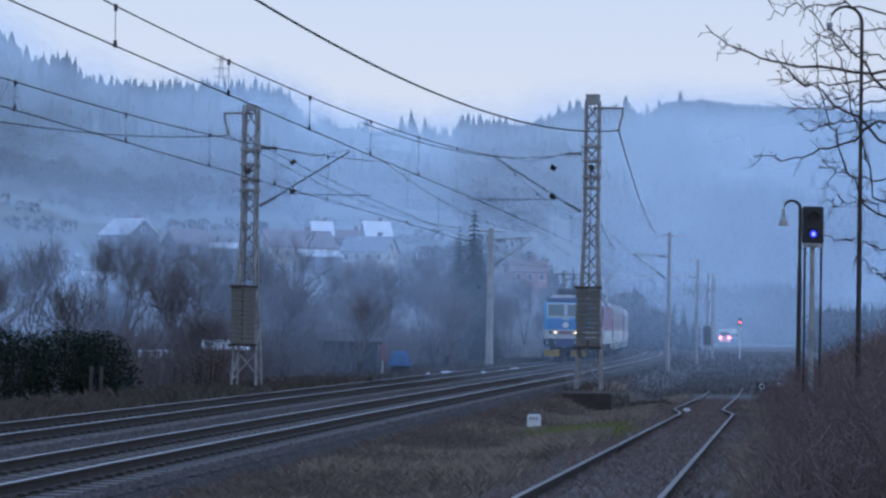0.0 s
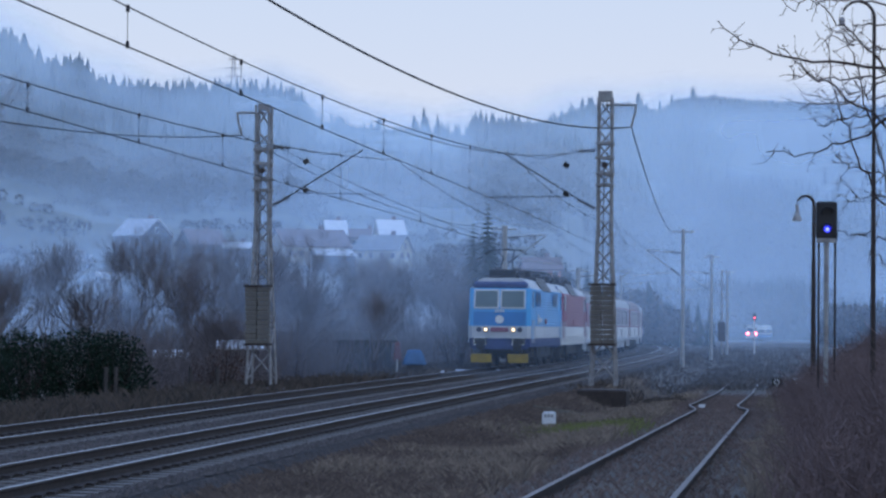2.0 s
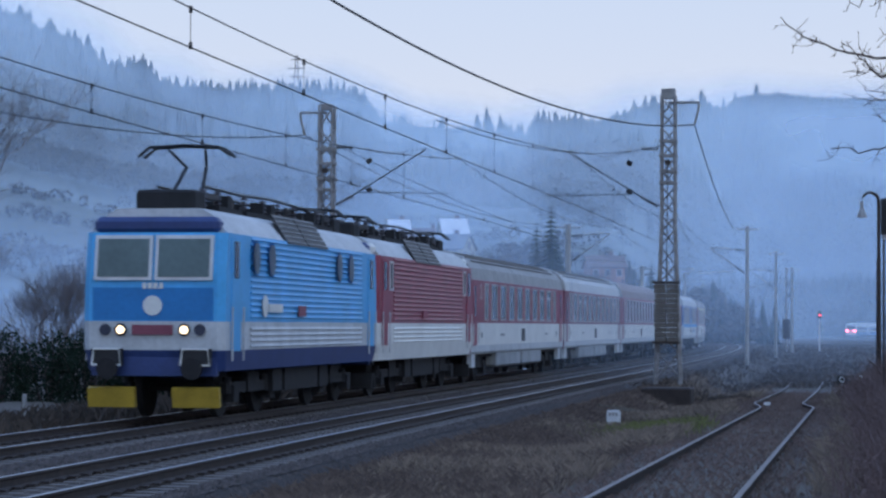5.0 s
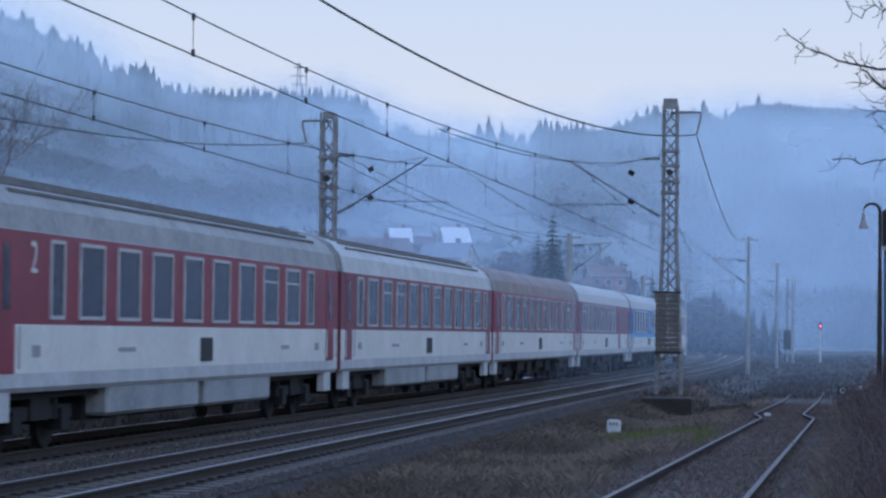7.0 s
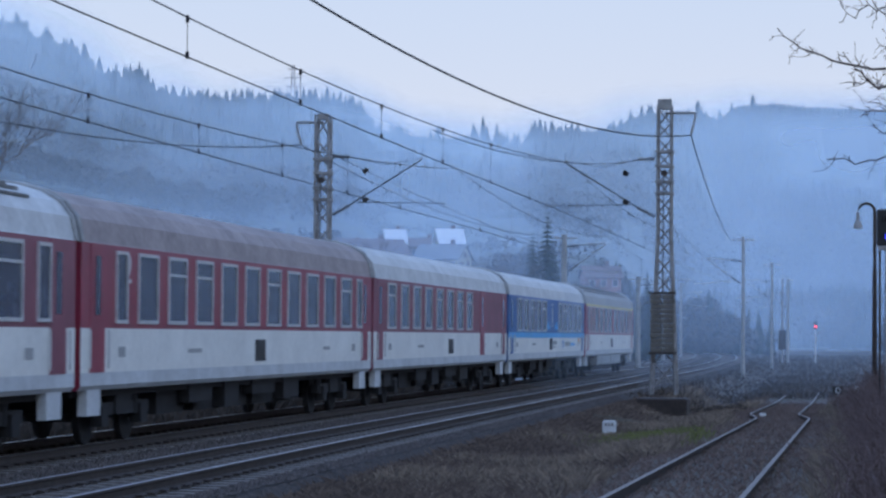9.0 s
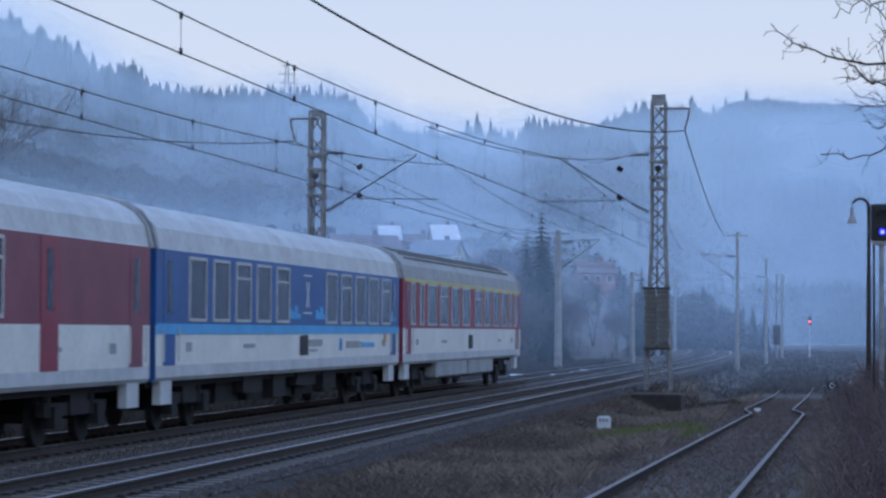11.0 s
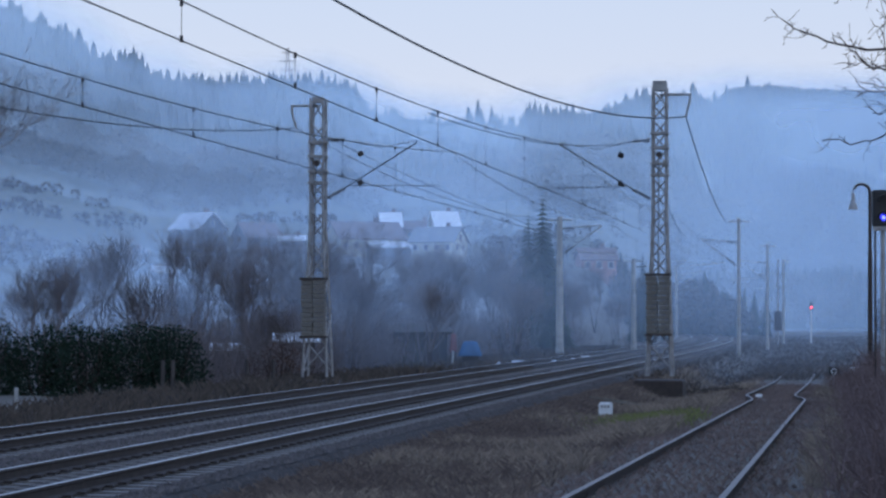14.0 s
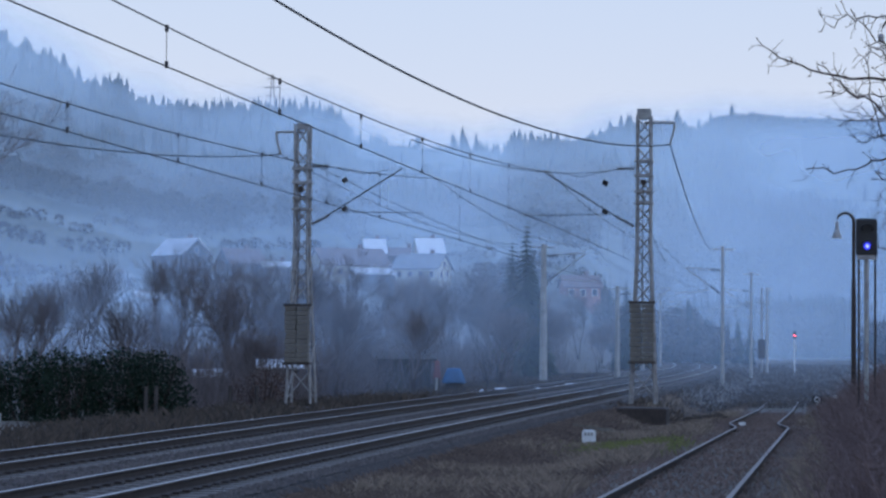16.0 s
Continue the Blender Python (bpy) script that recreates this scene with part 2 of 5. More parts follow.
def track(off, label, lo, hi, head):
    tr = tagged(new("railway_track"), label, "railway track", "main tracks", "structure")
    for s in (-0.755, 0.755):
        bm = bmesh.new()
        sweep(bm, [main_at(y, off + s) for y in MAIN_YS], RAIL, [1] + [0] * 11)
        part("rail", bm, [M_RUST, head], tr)
    me = sleeper_mesh(M_SLEEPER)
    rest = bmesh.new()
    y, k = 14.0, 0
    while y < 300:
        x, s = main_x(y)
        p = main_at(y, off)
        if lo < y < hi:
            o = new("sleeper", me)
            o.parent = tr
            o.matrix_basis = pose(p.x, p.y, 0, 0, 0, -math.degrees(math.atan(s)) + random.uniform(-0.5, 0.5))
        else:
            box(rest, (p.x, p.y, -0.23), (2.5, 0.25, 0.14), 0, Matrix.Rotation(-math.atan(s), 3, "Z"))
        y += 0.6
    tagged(part("distant_sleepers", rest, M_SLEEPER, tr), kind="stuff")
    return tr


track(0, "main line track with bright rail heads on concrete sleepers", 16, 120, M_HEAD)
track(-SPACING, "main line track under the express train", 30, 140, M_HEAD)

bm = bmesh.new()
BED = [(-7.0, -0.75), (-5.9, -0.24), (-5.4, -0.2), (-5.3, -0.2), (-2.72, -0.2), (-2.62, -0.2), (-2.0, -0.25), (-1.4, -0.2), (-1.3, -0.2), (1.3, -0.2), (1.4, -0.21), (1.75, -0.24), (2.7, -0.95)]
sweep(bm, [main_at(y, 0) for y in MAIN_YS], BED, [0] * len(BED))
tagged(part("ballast_bed", bm, M_BALLAST), "dirty brown-grey crushed stone ballast under both main tracks", "ballast", kind="structure")

# loose ballast stones, too many to count
rng = random.Random(5)
bm = bmesh.new()
for k in range(34000):
    y = 18 + 75 * rng.random() ** 1.5
    u = rng.choice((rng.uniform(-3.1, -0.95), rng.uniform(0.9, 2.2), rng.uniform(-6.2, 2.1)))
    z = -0.225 if min(abs(u), abs(u + SPACING)) < 1.3 else -0.205 if -6 < u < 1.75 else -0.22 - 0.73 * (max(0, u - 1.7) + max(0, -5.9 - u))
    p, r = main_at(y, u, z), rng.uniform(0.025, 0.06)
    v = [bm.verts.new(p + Vector((a * r * rng.uniform(0.7, 1.3), b * r * rng.uniform(0.7, 1.3), c * r * rng.uniform(0.5, 1)))) for a, b, c in ((1, 0, 0), (0, 1, 0), (-1, 0, 0), (0, -1, 0), (0, 0, 1))]
    for i in range(4):
        bm.faces.new((v[i], v[(i + 1) % 4], v[4]))
tagged(part("ballast_stones", bm, M_STONE), "loose grey and brown ballast stones", "ballast", kind="stuff")

sid = tagged(new("siding_track"), "overgrown, kinked siding track with worn rails", "railway track", kind="structure")
SYS = [float(v) for v in np.arange(6, 135, 1.0)]
for s in (-0.755, 0.755):
    bm = bmesh.new()
    sweep(bm, [siding_at(y, s) for y in SYS], RAIL, [1] + [0] * 11)
    part("rail", bm, [M_RUST, M_HEAD_DULL], sid)
M_WOODSLEEP = mat("rotten_timber_sleeper", (0.07, 0.055, 0.045), 0.95, var=0.5, scale=5)
me = sleeper_mesh(M_WOODSLEEP)
for k in range(110):
    p = siding_at(20 + 0.65 * k, 0, -0.02)
    o = new("sleeper", me)
    o.parent = sid
    o.matrix_basis = pose(p.x, p.y, p.z, 0, 0, -8.7 + random.uniform(-1, 1))


# ---- lattice masts of the overhead line ----
def mast(name, label, x, y, z0, h, rz, foot=0.86, head=0.46, weights=True):
    ob = thing(name, label, "catenary mast", "overhead line masts", pose(x, y, z0, 0, 0, rz))
    half = lambda z: (foot + (head - foot) * min(1, z / (h * 0.55))) / 2
    corners = ((-1, -1), (1, -1), (1, 1), (-1, 1))
    for cx, cy in corners:
        bm = bmesh.new()
        tube(bm, [(cx * half(z), cy * half(z), z) for z in (0, h * 0.3, h * 0.55, h)], 0.05, 0.042, 4)
        part("leg", bm, M_STEEL, ob)
    zs = [0.15]
    while zs[-1] < h - 0.5:
        zs.append(zs[-1] + 1.1 * half(zs[-1]) * 2)
    zs[-1] = h - 0.1
    for i, (a, b) in enumerate(zip(zs, zs[1:])):
        for k in range(4):
            p, q = corners[k], corners[(k + 1) % 4]
            if (i + k) % 2:
                p, q = q, p
            bm = bmesh.new()
            tube(bm, [(p[0] * half(a), p[1] * half(a), a), (q[0] * half(b), q[1] * half(b), b)], 0.03, n=4)
            part("lacing_bar", bm, M_STEEL, ob)
    for z in (h * 0.695, h * 0.735, h * 0.79, h * 0.84):
        bm = bmesh.new()
        w = half(z) * 2 + 0.16
        for sx, sy, dx, dy in ((0, -1, w, 0.08), (0, 1, w, 0.08), (-1, 0, 0.08, w), (1, 0, 0.08, w)):
            box(bm, (sx * half(z) * 1.05, sy * half(z) * 1.05, z), (dx, dy, 0.09))
        part("band", bm, M_STEEL, ob)
    bm = bmesh.new()
    box(bm, (0, 0, -0.47), (1.7, 1.5, 0.7))
    bmesh.ops.bevel(bm, geom=bm.edges[:], offset=0.05, affect="EDGES")
    part("foundation", bm, M_RUST, ob, "dark stained foundation block")
    if weights:
        z1, z2 = h * 0.145, h * 0.345
        bm = bmesh.new()
        box(bm, (0.21, -0.62, 0.085), (0.4, 0.3, 0.15))
        bmesh.ops.bevel(bm, geom=bm.edges[:], offset=0.02, affect="EDGES")
        me = link_mesh("weight", bm, M_WEIGHT)
        nrow = 12
        for i in range(nrow):
            for s in (-1, 1):
                o = new("weight", me)
                o.parent = ob
                o.matrix_basis = pose(-0.21 + s * 0.215 + random.uniform(-0.02, 0.02), random.uniform(-0.02, 0.02), z1 + i * (z2 - z1) / nrow)
        for w in (z2 + 0.05, z1 - 0.02):
            bm = bmesh.new()
            box(bm, (0, -0.62, w), (0.95, 0.36, 0.08))
            part("weight_plate", bm, M_RUST, ob)
        bm = bmesh.new()
        tube(bm, [(0, -0.62, z2), (0, -0.3, h * 0.76)], 0.02)
        tube(bm, [(0, -0.32, h * 0.765), (0, -0.22, h * 0.765)], 0.11, n=14)
        part("tension_wheel", bm, M_RUST, ob)
    return ob


def insulator(bm, a, b, r=0.075):
    """A string of porcelain sheds from a to b."""
    a, b = Vector(a), Vector(b)
    n = max(3, int((b - a).length / 0.09))
    for i in range(n):
        p, q = a.lerp(b, (i + 0.1) / n), a.lerp(b, (i + 0.8) / n)
        tube(bm, [p, q], r, r * 0.45, 8)


MR, ML = Vector((7.25, 90, -0.05)), Vector((-4.6, 90, -0.1))
H_R, H_L = 10.0, 9.65
rmast = mast("catenary_mast", "grey lattice mast with concrete tension weights beside near track", *MR, H_R, -10)
lmast = mast("catenary_mast", "grey lattice mast with concrete tension weights beyond far track", *ML, H_L, -10)
bm = bmesh.new()
box(bm, (0, 0, H_R + 0.05), (0.46, 0.46, 0.34))
part("cap", bm, M_CONCRETE, rmast, "pale metal cap")
bm = bmesh.new()
box(bm, (0, 0, H_L - 0.06), (0.36, 0.36, 0.2))
part("cap", bm, M_STEEL, lmast)


def bracket(ob, h, side, reach):
    bm = bmesh.new()
    tube(bm, [(0, 0, h - 0.25), (side * reach, 0, h - 0.25)], 0.045)
    tube(bm, [(side * reach, 0, h - 0.25), (side * (reach - 0.02), 0, h - 0.5), (side * (reach - 0.16), 0, h - 1.02)], 0.04)
    part("bracket", bm, M_STEEL, ob)


bracket(rmast, H_R, 1, 1.05)
bracket(lmast, H_L, -1, 0.95)


def arm(ob, side, z, h):
    """Insulated stay with a registration arm towards its track."""
    for p, q in (((0.35, z), (0.95, z + 0.32)), ((0.35, z + 2.0), (0.95, z + 2.0))):
        bm = bmesh.new()
        insulator(bm, (side * p[0], 0, p[1]), (side * q[0], 0, q[1]))
        part("insulator", bm, M_INSUL, ob)
    for pts, r in ((((0.9, z + 0.3), (3.5, z + 1.9)), 0.03), (((0.9, z + 2.0), (2.2, z + 1.72), (3.5, z + 1.95)), 0.014), (((1.2, z + 0.42), (4.3, z + 0.38)), 0.02)):
        bm = bmesh.new()
        tube(bm, [(side * x, 0, w) for x, w in pts], r * 0.85)
        part("registration_arm", bm, M_WIRE, ob)
    for w in (z + 0.5, z + 1.5):
        bm = bmesh.new()
        insulator(bm, (side * 1.35, 0.4, w), (side * 1.5, 0.5, w + 0.1), 0.1)
        part("insulator", bm, M_INSUL, ob)


arm(rmast, -1, 6.15, H_R)
arm(lmast, 1, 6.2, H_L)


# ---- overhead wires ----
def wire(name, label, pts, r, parent=None):
    bm = bmesh.new()
    tube(bm, pts, r, n=5)
    o = part(name, bm, M_WIRE, parent)
    return o if parent else tagged(o, label, "wire")


def sagging(a, b, sag, n=28):
    a, b = Vector(a), Vector(b)
    return [a.lerp(b, i / n) - Vector((0, 0, 4 * sag * (i / n) * (1 - i / n))) for i in range(n + 1)]


def catenary(off, label, zc, zm, zs):
    """Contact wire, messenger wire and droppers above one track: heights of both at mid-span, and at the masts."""
    ob = thing("overhead_line", label, "overhead line", "overhead lines")
    spans = [(-102, -6), (-6, 90), (90, 150), (150, 205), (205, 260)]
    bm, bc = bmesh.new(), bmesh.new()
    for k, (a, b) in enumerate(spans):
        za = (0.2, -0.2)[k % 2]
        hi, lo = [], []
        n = 36 if k < 2 else 20
        for i in range(n + 1):
            t = i / n
            y = a + (b - a) * t
            p = main_at(y, off + za * (1 - 2 * t))
            sag = zs - 4 * (zs - zm) * t * (1 - t) * (1 if k < 2 else 0.5)
            hi.append(Vector((p.x, p.y, sag)))
            lo.append(Vector((p.x, p.y, zc)))
        tube(bm, hi, 0.013, n=4)
        tube(bc, lo, 0.013, n=4)
        for i in range(2, n - 1, 3):
            bd = bmesh.new()
            tube(bd, [lo[i], hi[i]], 0.007, n=3)
            tube(bd, [hi[i] - Vector((0, 0, 0.08)), hi[i] + Vector((0, 0, 0.03))], 0.028, n=4)
            tube(bd, [lo[i] - Vector((0, 0, 0.03)), lo[i] + Vector((0, 0, 0.08))], 0.028, n=4)
            part("dropper", bd, M_WIRE, ob)
    part("messenger_wire", bm, M_WIRE, ob)
    part("contact_wire", bc, M_WIRE, ob)


catenary(0, "contact and messenger wires with droppers above the near track", 6.15, 6.75, 7.95)
catenary(-SPACING, "contact and messenger wires with droppers above the far track", 5.85, 6.35, 7.75)
tip_r = rmast.matrix_basis @ Vector((0.9, 0, H_R - 1.02))
tip_l = lmast.matrix_basis @ Vector((-0.8, 0, H_L - 1.02))
wire("feeder_wire", "thick black feeder wire on the mast bracket", sagging((tip_r.x - 15.2, tip_r.y - 60, 9.55), tip_r, 1.6), 0.025)
wire("feeder_wire", "thick black feeder wire on the mast bracket", sagging(tip_r, (18.0, 170, 8.3), 0.5), 0.022)
wire("feeder_wire", "thin black feeder wire beyond the far track", sagging((tip_l.x - 13, tip_l.y - 62, 8.55), tip_l, 1.5), 0.018)
wire("feeder_wire", "thin black feeder wire beyond the far track", sagging(tip_l, (5.9, 150, 7.7), 0.8), 0.014)


p, q, r = main_at(62, -SPACING), main_at(128, -SPACING), main_at(125, 0)
wire("anchor_wire", "thin tensioned anchor wire from the mast to the line", sagging((ML.x + 0.3, ML.y, 8.2), (q.x, q.y, 6.0), 0.25), 0.012)
wire("anchor_wire", "thin tensioned anchor wire from the mast to the line", sagging((MR.x - 0.3, MR.y, 8.2), (p.x + 4.0, p.y, 6.9), 0.5), 0.012)
wire("anchor_wire", "thin tensioned anchor wire from the mast to the line", sagging((MR.x + 0.1, MR.y, 6.4), (r.x + 2.0, r.y, 5.9), 0.3), 0.012)


# ---- far poles of the overhead line ----
def pole(x, y, z0, h, arm_side, label, r=0.16, steel=False):
    ob = thing("catenary_pole", label, "catenary pole", "overhead line poles", pose(x, y, z0 - 0.3))
    bm = bmesh.new()
    tube(bm, [(0, 0, 0), (0, 0, h + 0.3)], r * 1.25, r * 0.8, 10)
    part("shaft", bm, M_STEEL if steel else M_CONCRETE, ob)
    hm = min(7.6, h - 0.3)
    for p, q, r in (((0, hm), (arm_side * 2.4, hm + 0.2), 0.035), ((0, hm - 1.6), (arm_side * 2.4, hm + 0.15), 0.035), ((arm_side * 0.8, hm - 1.3), (arm_side * 3.2, hm - 1.5), 0.025), ((-0.7, h + 0.1), (0.7, h + 0.1), 0.045)):
        bm = bmesh.new()
        tube(bm, [(p[0], 0, p[1]), (q[0], 0, q[1])], r)
        part("cantilever_bar", bm, M_STEEL, ob)
    for p, q in (((0.2, hm + 0.02), (0.8, hm + 0.08)), ((0.2, hm - 1.45), (0.8, hm - 1.0))):
        bm = bmesh.new()
        insulator(bm, (arm_side * p[0], 0, p[1]), (arm_side * q[0], 0, q[1]), 0.09)
        part("insulator", bm, M_INSUL, ob)
    return ob


POLES = [(6.3, 150, -0.2, 8.0, 1, "pale concrete pole beyond the far track", 0.2), (18.85, 170, -0.4, 8.9, -1, "slim pole beside the near track in the mist", 0.12),
         (12.4, 176, -0.3, 6.3, 1, "short pale concrete pole beyond the far track", 0.17), (27.8, 228, -0.5, 9.0, -1, "slim pole fading into the mist", 0.12),
         (18.6, 232, -0.4, 8.2, 1, "pale pole fading into the mist", 0.16), (36.5, 285, -0.6, 9.0, -1, "slim pole fading into the mist", 0.14),
         (25.2, 290, -0.5, 8.4, 1, "pale pole fading into the mist", 0.16)]
for q in POLES:
    pole(*q)


# ---- the express train: two locomotives and six coaches; local x points forward, y to its left ----
M_COACH_BLUE = mat("deep_blue_paint", (0.015, 0.105, 0.32), 0.42, var=0.2, scale=1.2)
M_SKIRT = mat("grimy_grey_skirt", (0.36, 0.38, 0.39), 0.6, var=0.35, scale=0.9)
# the panes' greenish reflection is put into their base colour
M_SCREEN = mat("windscreen_green_reflection", (0.10, 0.15, 0.15), 0.12, var=0.25, scale=0.9, spec=0.5)
# rib colour kept dark: it paints in the shade of the roof's grooves
M_RIB_SHADE = mat("roof_rib_gap_shade", (0.19, 0.185, 0.18), 0.8, var=0.4)


def bogie(ob, x, wheel_r, base, axle_w=0.755):
    bm = bmesh.new()
    for s in (-1, 1):
        box(bm, (x, s * 1.02, 0.62), (base + 1.1, 0.16, 0.22))
        box(bm, (x, s * 1.04, 0.72), (1.0, 0.2, 0.42))
        for a in (-1, 1):
            box(bm, (x + a * base / 2, s * 1.06, 0.5), (0.42, 0.22, 0.36))
            tube(bm, [(x + a * base / 2 + 0.38, s * 1.05, 0.5), (x + a * base / 2 + 0.38, s * 1.05, 0.85)], 0.1, n=8)
    box(bm, (x, 0, 0.65), (0.7, 2.0, 0.3))
    bo = part("bogie", bm, M_UNDER, ob)
    for a in (-1, 1):
        bm = bmesh.new()
        for s in (-1, 1):
            tube(bm, [(x + a * base / 2, s * 0.70, wheel_r), (x + a * base / 2, s * 0.83, wheel_r)], wheel_r, n=22)
        tube(bm, [(x + a * base / 2, -0.75, wheel_r), (x + a * base / 2, 0.75, wheel_r)], 0.08)
        part("wheelset", bm, M_UNDER, bo)


def buffers(ob, x, d):
    for s in (-0.875, 0.875):
        bm = bmesh.new()
        tube(bm, [(x, s, 1.05), (x + d * 0.45, s, 1.05)], 0.09, n=10)
        tube(bm, [(x + d * 0.45, s, 1.05), (x + d * 0.5, s, 1.05)], 0.22, n=14)
        part("buffer", bm, M_UNDER, ob)


def window_unit(ob, x, y, z, w, h, frame_m=None, split=True, cache={}):
    """A framed window on a side wall, with its pane."""
    s = 1 if y > 0 else -1
    key = (round(w, 2), round(h, 2), s, split, frame_m.name if frame_m else "")
    if key not in cache:
        bm = bmesh.new()
        t = 0.06
        for cx, cz, sx, sz in ((0, h / 2, w, t), (0, -h / 2, w, t), (-w / 2, 0, t, h), (w / 2, 0, t, h)):
            box(bm, (cx, s * 0.012, cz), (sx + (t if sz == t else 0), 0.05, sz - (t if sx == t else 0)))
        if split:
            box(bm, (0, s * 0.012, h * 0.24), (w - t, 0.04, t * 0.8))
        fm = link_mesh("window_frame", bm, frame_m or M_FRAME)
        bm = bmesh.new()
        box(bm, (0, s * 0.004, 0), (w - t, 0.02, h - t))
        cache[key] = (fm, link_mesh("pane", bm, M_GLASS))
    f = new("window_frame", cache[key][0])
    f.parent, f.matrix_basis = ob, pose(x, y, z)
    p = new("pane", cache[key][1])
    p.parent = f


def arch(half, eave, top, n=10):
    """Roof outline from one eave over to the other."""
    return [(half * math.cos(math.pi * k / n) * (0.985 if 0 < k < n else 1), eave + (top - eave) * math.sin(math.pi * k / n) ** 0.75) for k in range(n + 1)]


def coach(label, upper, band_m, lower, roof_m, windows, ribs=False, skirt=True, stripe=None, wave=None, tail=False):
    ob = thing("passenger_coach", label, "railway coach", "coaches of the express")
    L, W2, eave, top = 13.05, 1.41, 3.50, 4.42
    bm = bmesh.new()
    prof = [(W2, 1.06), (W2, 1.28), (W2, 2.03), (W2, 3.46), (W2 - 0.03, eave), (-W2 + 0.03, eave), (-W2, 3.46), (-W2, 2.03), (-W2, 1.28), (-W2, 1.06), (-W2 + 0.06, 0.98), (W2 - 0.06, 0.98)]
    extrude(bm, prof, -L, L, [3, 1, 0, 2, 2, 2, 0, 1, 3, 3, 3, 3])
    part("body", bm, [upper, lower, roof_m, M_GREY], ob)
    bm = bmesh.new()
    extrude(bm, arch(W2 - 0.01, eave - 0.04, top), -L - 0.02, L + 0.02)
    if ribs:
        for k in range(-6, 7):
            a = k * 0.19
            z = eave - 0.04 + (top - eave + 0.04) * max(0, math.sin(math.acos(max(-1, min(1, a / 1.385))))) ** 0.75
            rb = bmesh.new()
            box(rb, (0, a, z + 0.012), (22.6, 0.045, 0.05))
            part("roof_rib", rb, M_RIB_SHADE, ob)
    part("roof", bm, roof_m, ob)
    for s in (-1, 1):
        for x in (-L + 0.01, L - 0.01):
            bm = bmesh.new()
            tube(bm, [(x, y * 1.005, z + 0.01) for y, z in arch(W2, eave - 0.05, top)], 0.05, n=5)
            if s == 1:
                part("roof_end_rim", bm, M_ROOF_GREY, ob)
            else:
                bm.free()
        for x in (-L + 0.95, L - 0.95):
            bm = bmesh.new()
            box(bm, (x, s * (W2 - 0.005), 2.36), (0.86, 0.03, 2.16))
            d = part("door", bm, upper, ob, "plain folding door in the upper body colour")
            bm = bmesh.new()
            box(bm, (x, s * (W2 + 0.012), 2.75), (0.3, 0.012, 1.0))
            part("door_pane", bm, M_GLASS, d)
            for dx in (-0.55, 0.55):
                bm = bmesh.new()
                tube(bm, [(x + dx, s * (W2 + 0.05), 1.35), (x + dx, s * (W2 + 0.05), 2.0)], 0.018)
                part("handrail", bm, M_FRAME, ob)
        if stripe:
            bm = bmesh.new()
            box(bm, (0, s * (W2 + 0.006), 3.425), (25.6, 0.012, 0.09))
            part("stripe", bm, stripe, ob)
        if wave:
            bm = bmesh.new()
            box(bm, (0, s * (W2 + 0.008), 1.97), (26.0, 0.014, 0.2))
            part("stripe", bm, wave, ob)
        bm = bmesh.new()
        box(bm, (-0.1, s * (W2 + 0.006), 1.6), (0.95, 0.01, 0.46))
        part("vent_hatch", bm, M_BLACK, ob)
        for x, w, h in windows:
            window_unit(ob, x, s * W2, 2.745, w, h, None, split=int(abs(x) * 7) % 3 == 0)
        for x, w in ((10.6, 0.5), (-10.6, 0.5), (-7.2, 0.9), (5.5, 1.3)):
            bm = bmesh.new()
            box(bm, (x, s * (W2 + 0.006), 1.62), (w * 0.8, 0.008, 0.08 if w > 0.6 else 0.18))
            part("lettering_bar", bm, M_ROOF_GREY, ob, "unreadable small marking")
    if skirt:
        for x, ln in ((-3.2, 5.6), (3.3, 6.2)):
            bm = bmesh.new()
            box(bm, (x, 0, 0.76), (ln, 2.70, 0.54))
            bmesh.ops.bevel(bm, geom=bm.edges[:], offset=0.06, affect="EDGES")
            part("underfloor_case", bm, M_SKIRT, ob)
    else:
        for x, ln, h in ((-4.2, 1.6, 0.5), (-1.4, 2.2, 0.35), (1.6, 1.2, 0.55), (4.2, 1.8, 0.4)):
            bm = bmesh.new()
            box(bm, (x, 0, 1.0 - h / 2), (ln, 2.4, h))
            part("underfloor_case", bm, M_UNDER, ob)
    bm = bmesh.new()
    box(bm, (0, 0, 0.93), (25.6, 2.3, 0.14))
    for x, ln in ((-3.3, 4.0), (1.5, 4.6), (5.6, 2.0)):
        box(bm, (x, 0, 0.66), (ln, 1.9, 0.5))
    part("underframe", bm, M_UNDER, ob)
    for x in (-9.5, 9.5):
        bogie(ob, x, 0.46, 2.5)
    for x, d in ((-L, -1), (L, 1)):
        buffers(ob, x - d * 0.35, d)
        bm = bmesh.new()
        box(bm, (x + d * 0.07, 0, 2.25), (0.16, 1.25, 2.3))
        part("gangway_bellows", bm, M_BLACK, ob)
        for s in (-1, 1):
            bm = bmesh.new()
            box(bm, (x - d * 0.95, s * 1.28, 0.78), (0.8, 0.16, 0.46))
            part("step", bm, M_GREY, ob)
    return ob


M_PORT = mat("grey_porthole_glass", (0.26, 0.33, 0.40), 0.3, var=0.2)


def oval(x, y, rx, rz, material, name, ob):
    bm = bmesh.new()
    ring = [bm.verts.new((x + rx * math.cos(6.28319 * k / 20), y, 3.34 + rz * math.copysign(abs(math.sin(6.28319 * k / 20)) ** 0.7, math.sin(6.28319 * k / 20)))) for k in range(20)]
    f = bm.faces.new(ring)
    bmesh.ops.solidify(bm, geom=[f], thickness=0.03)
    return part(name, bm, material, ob)


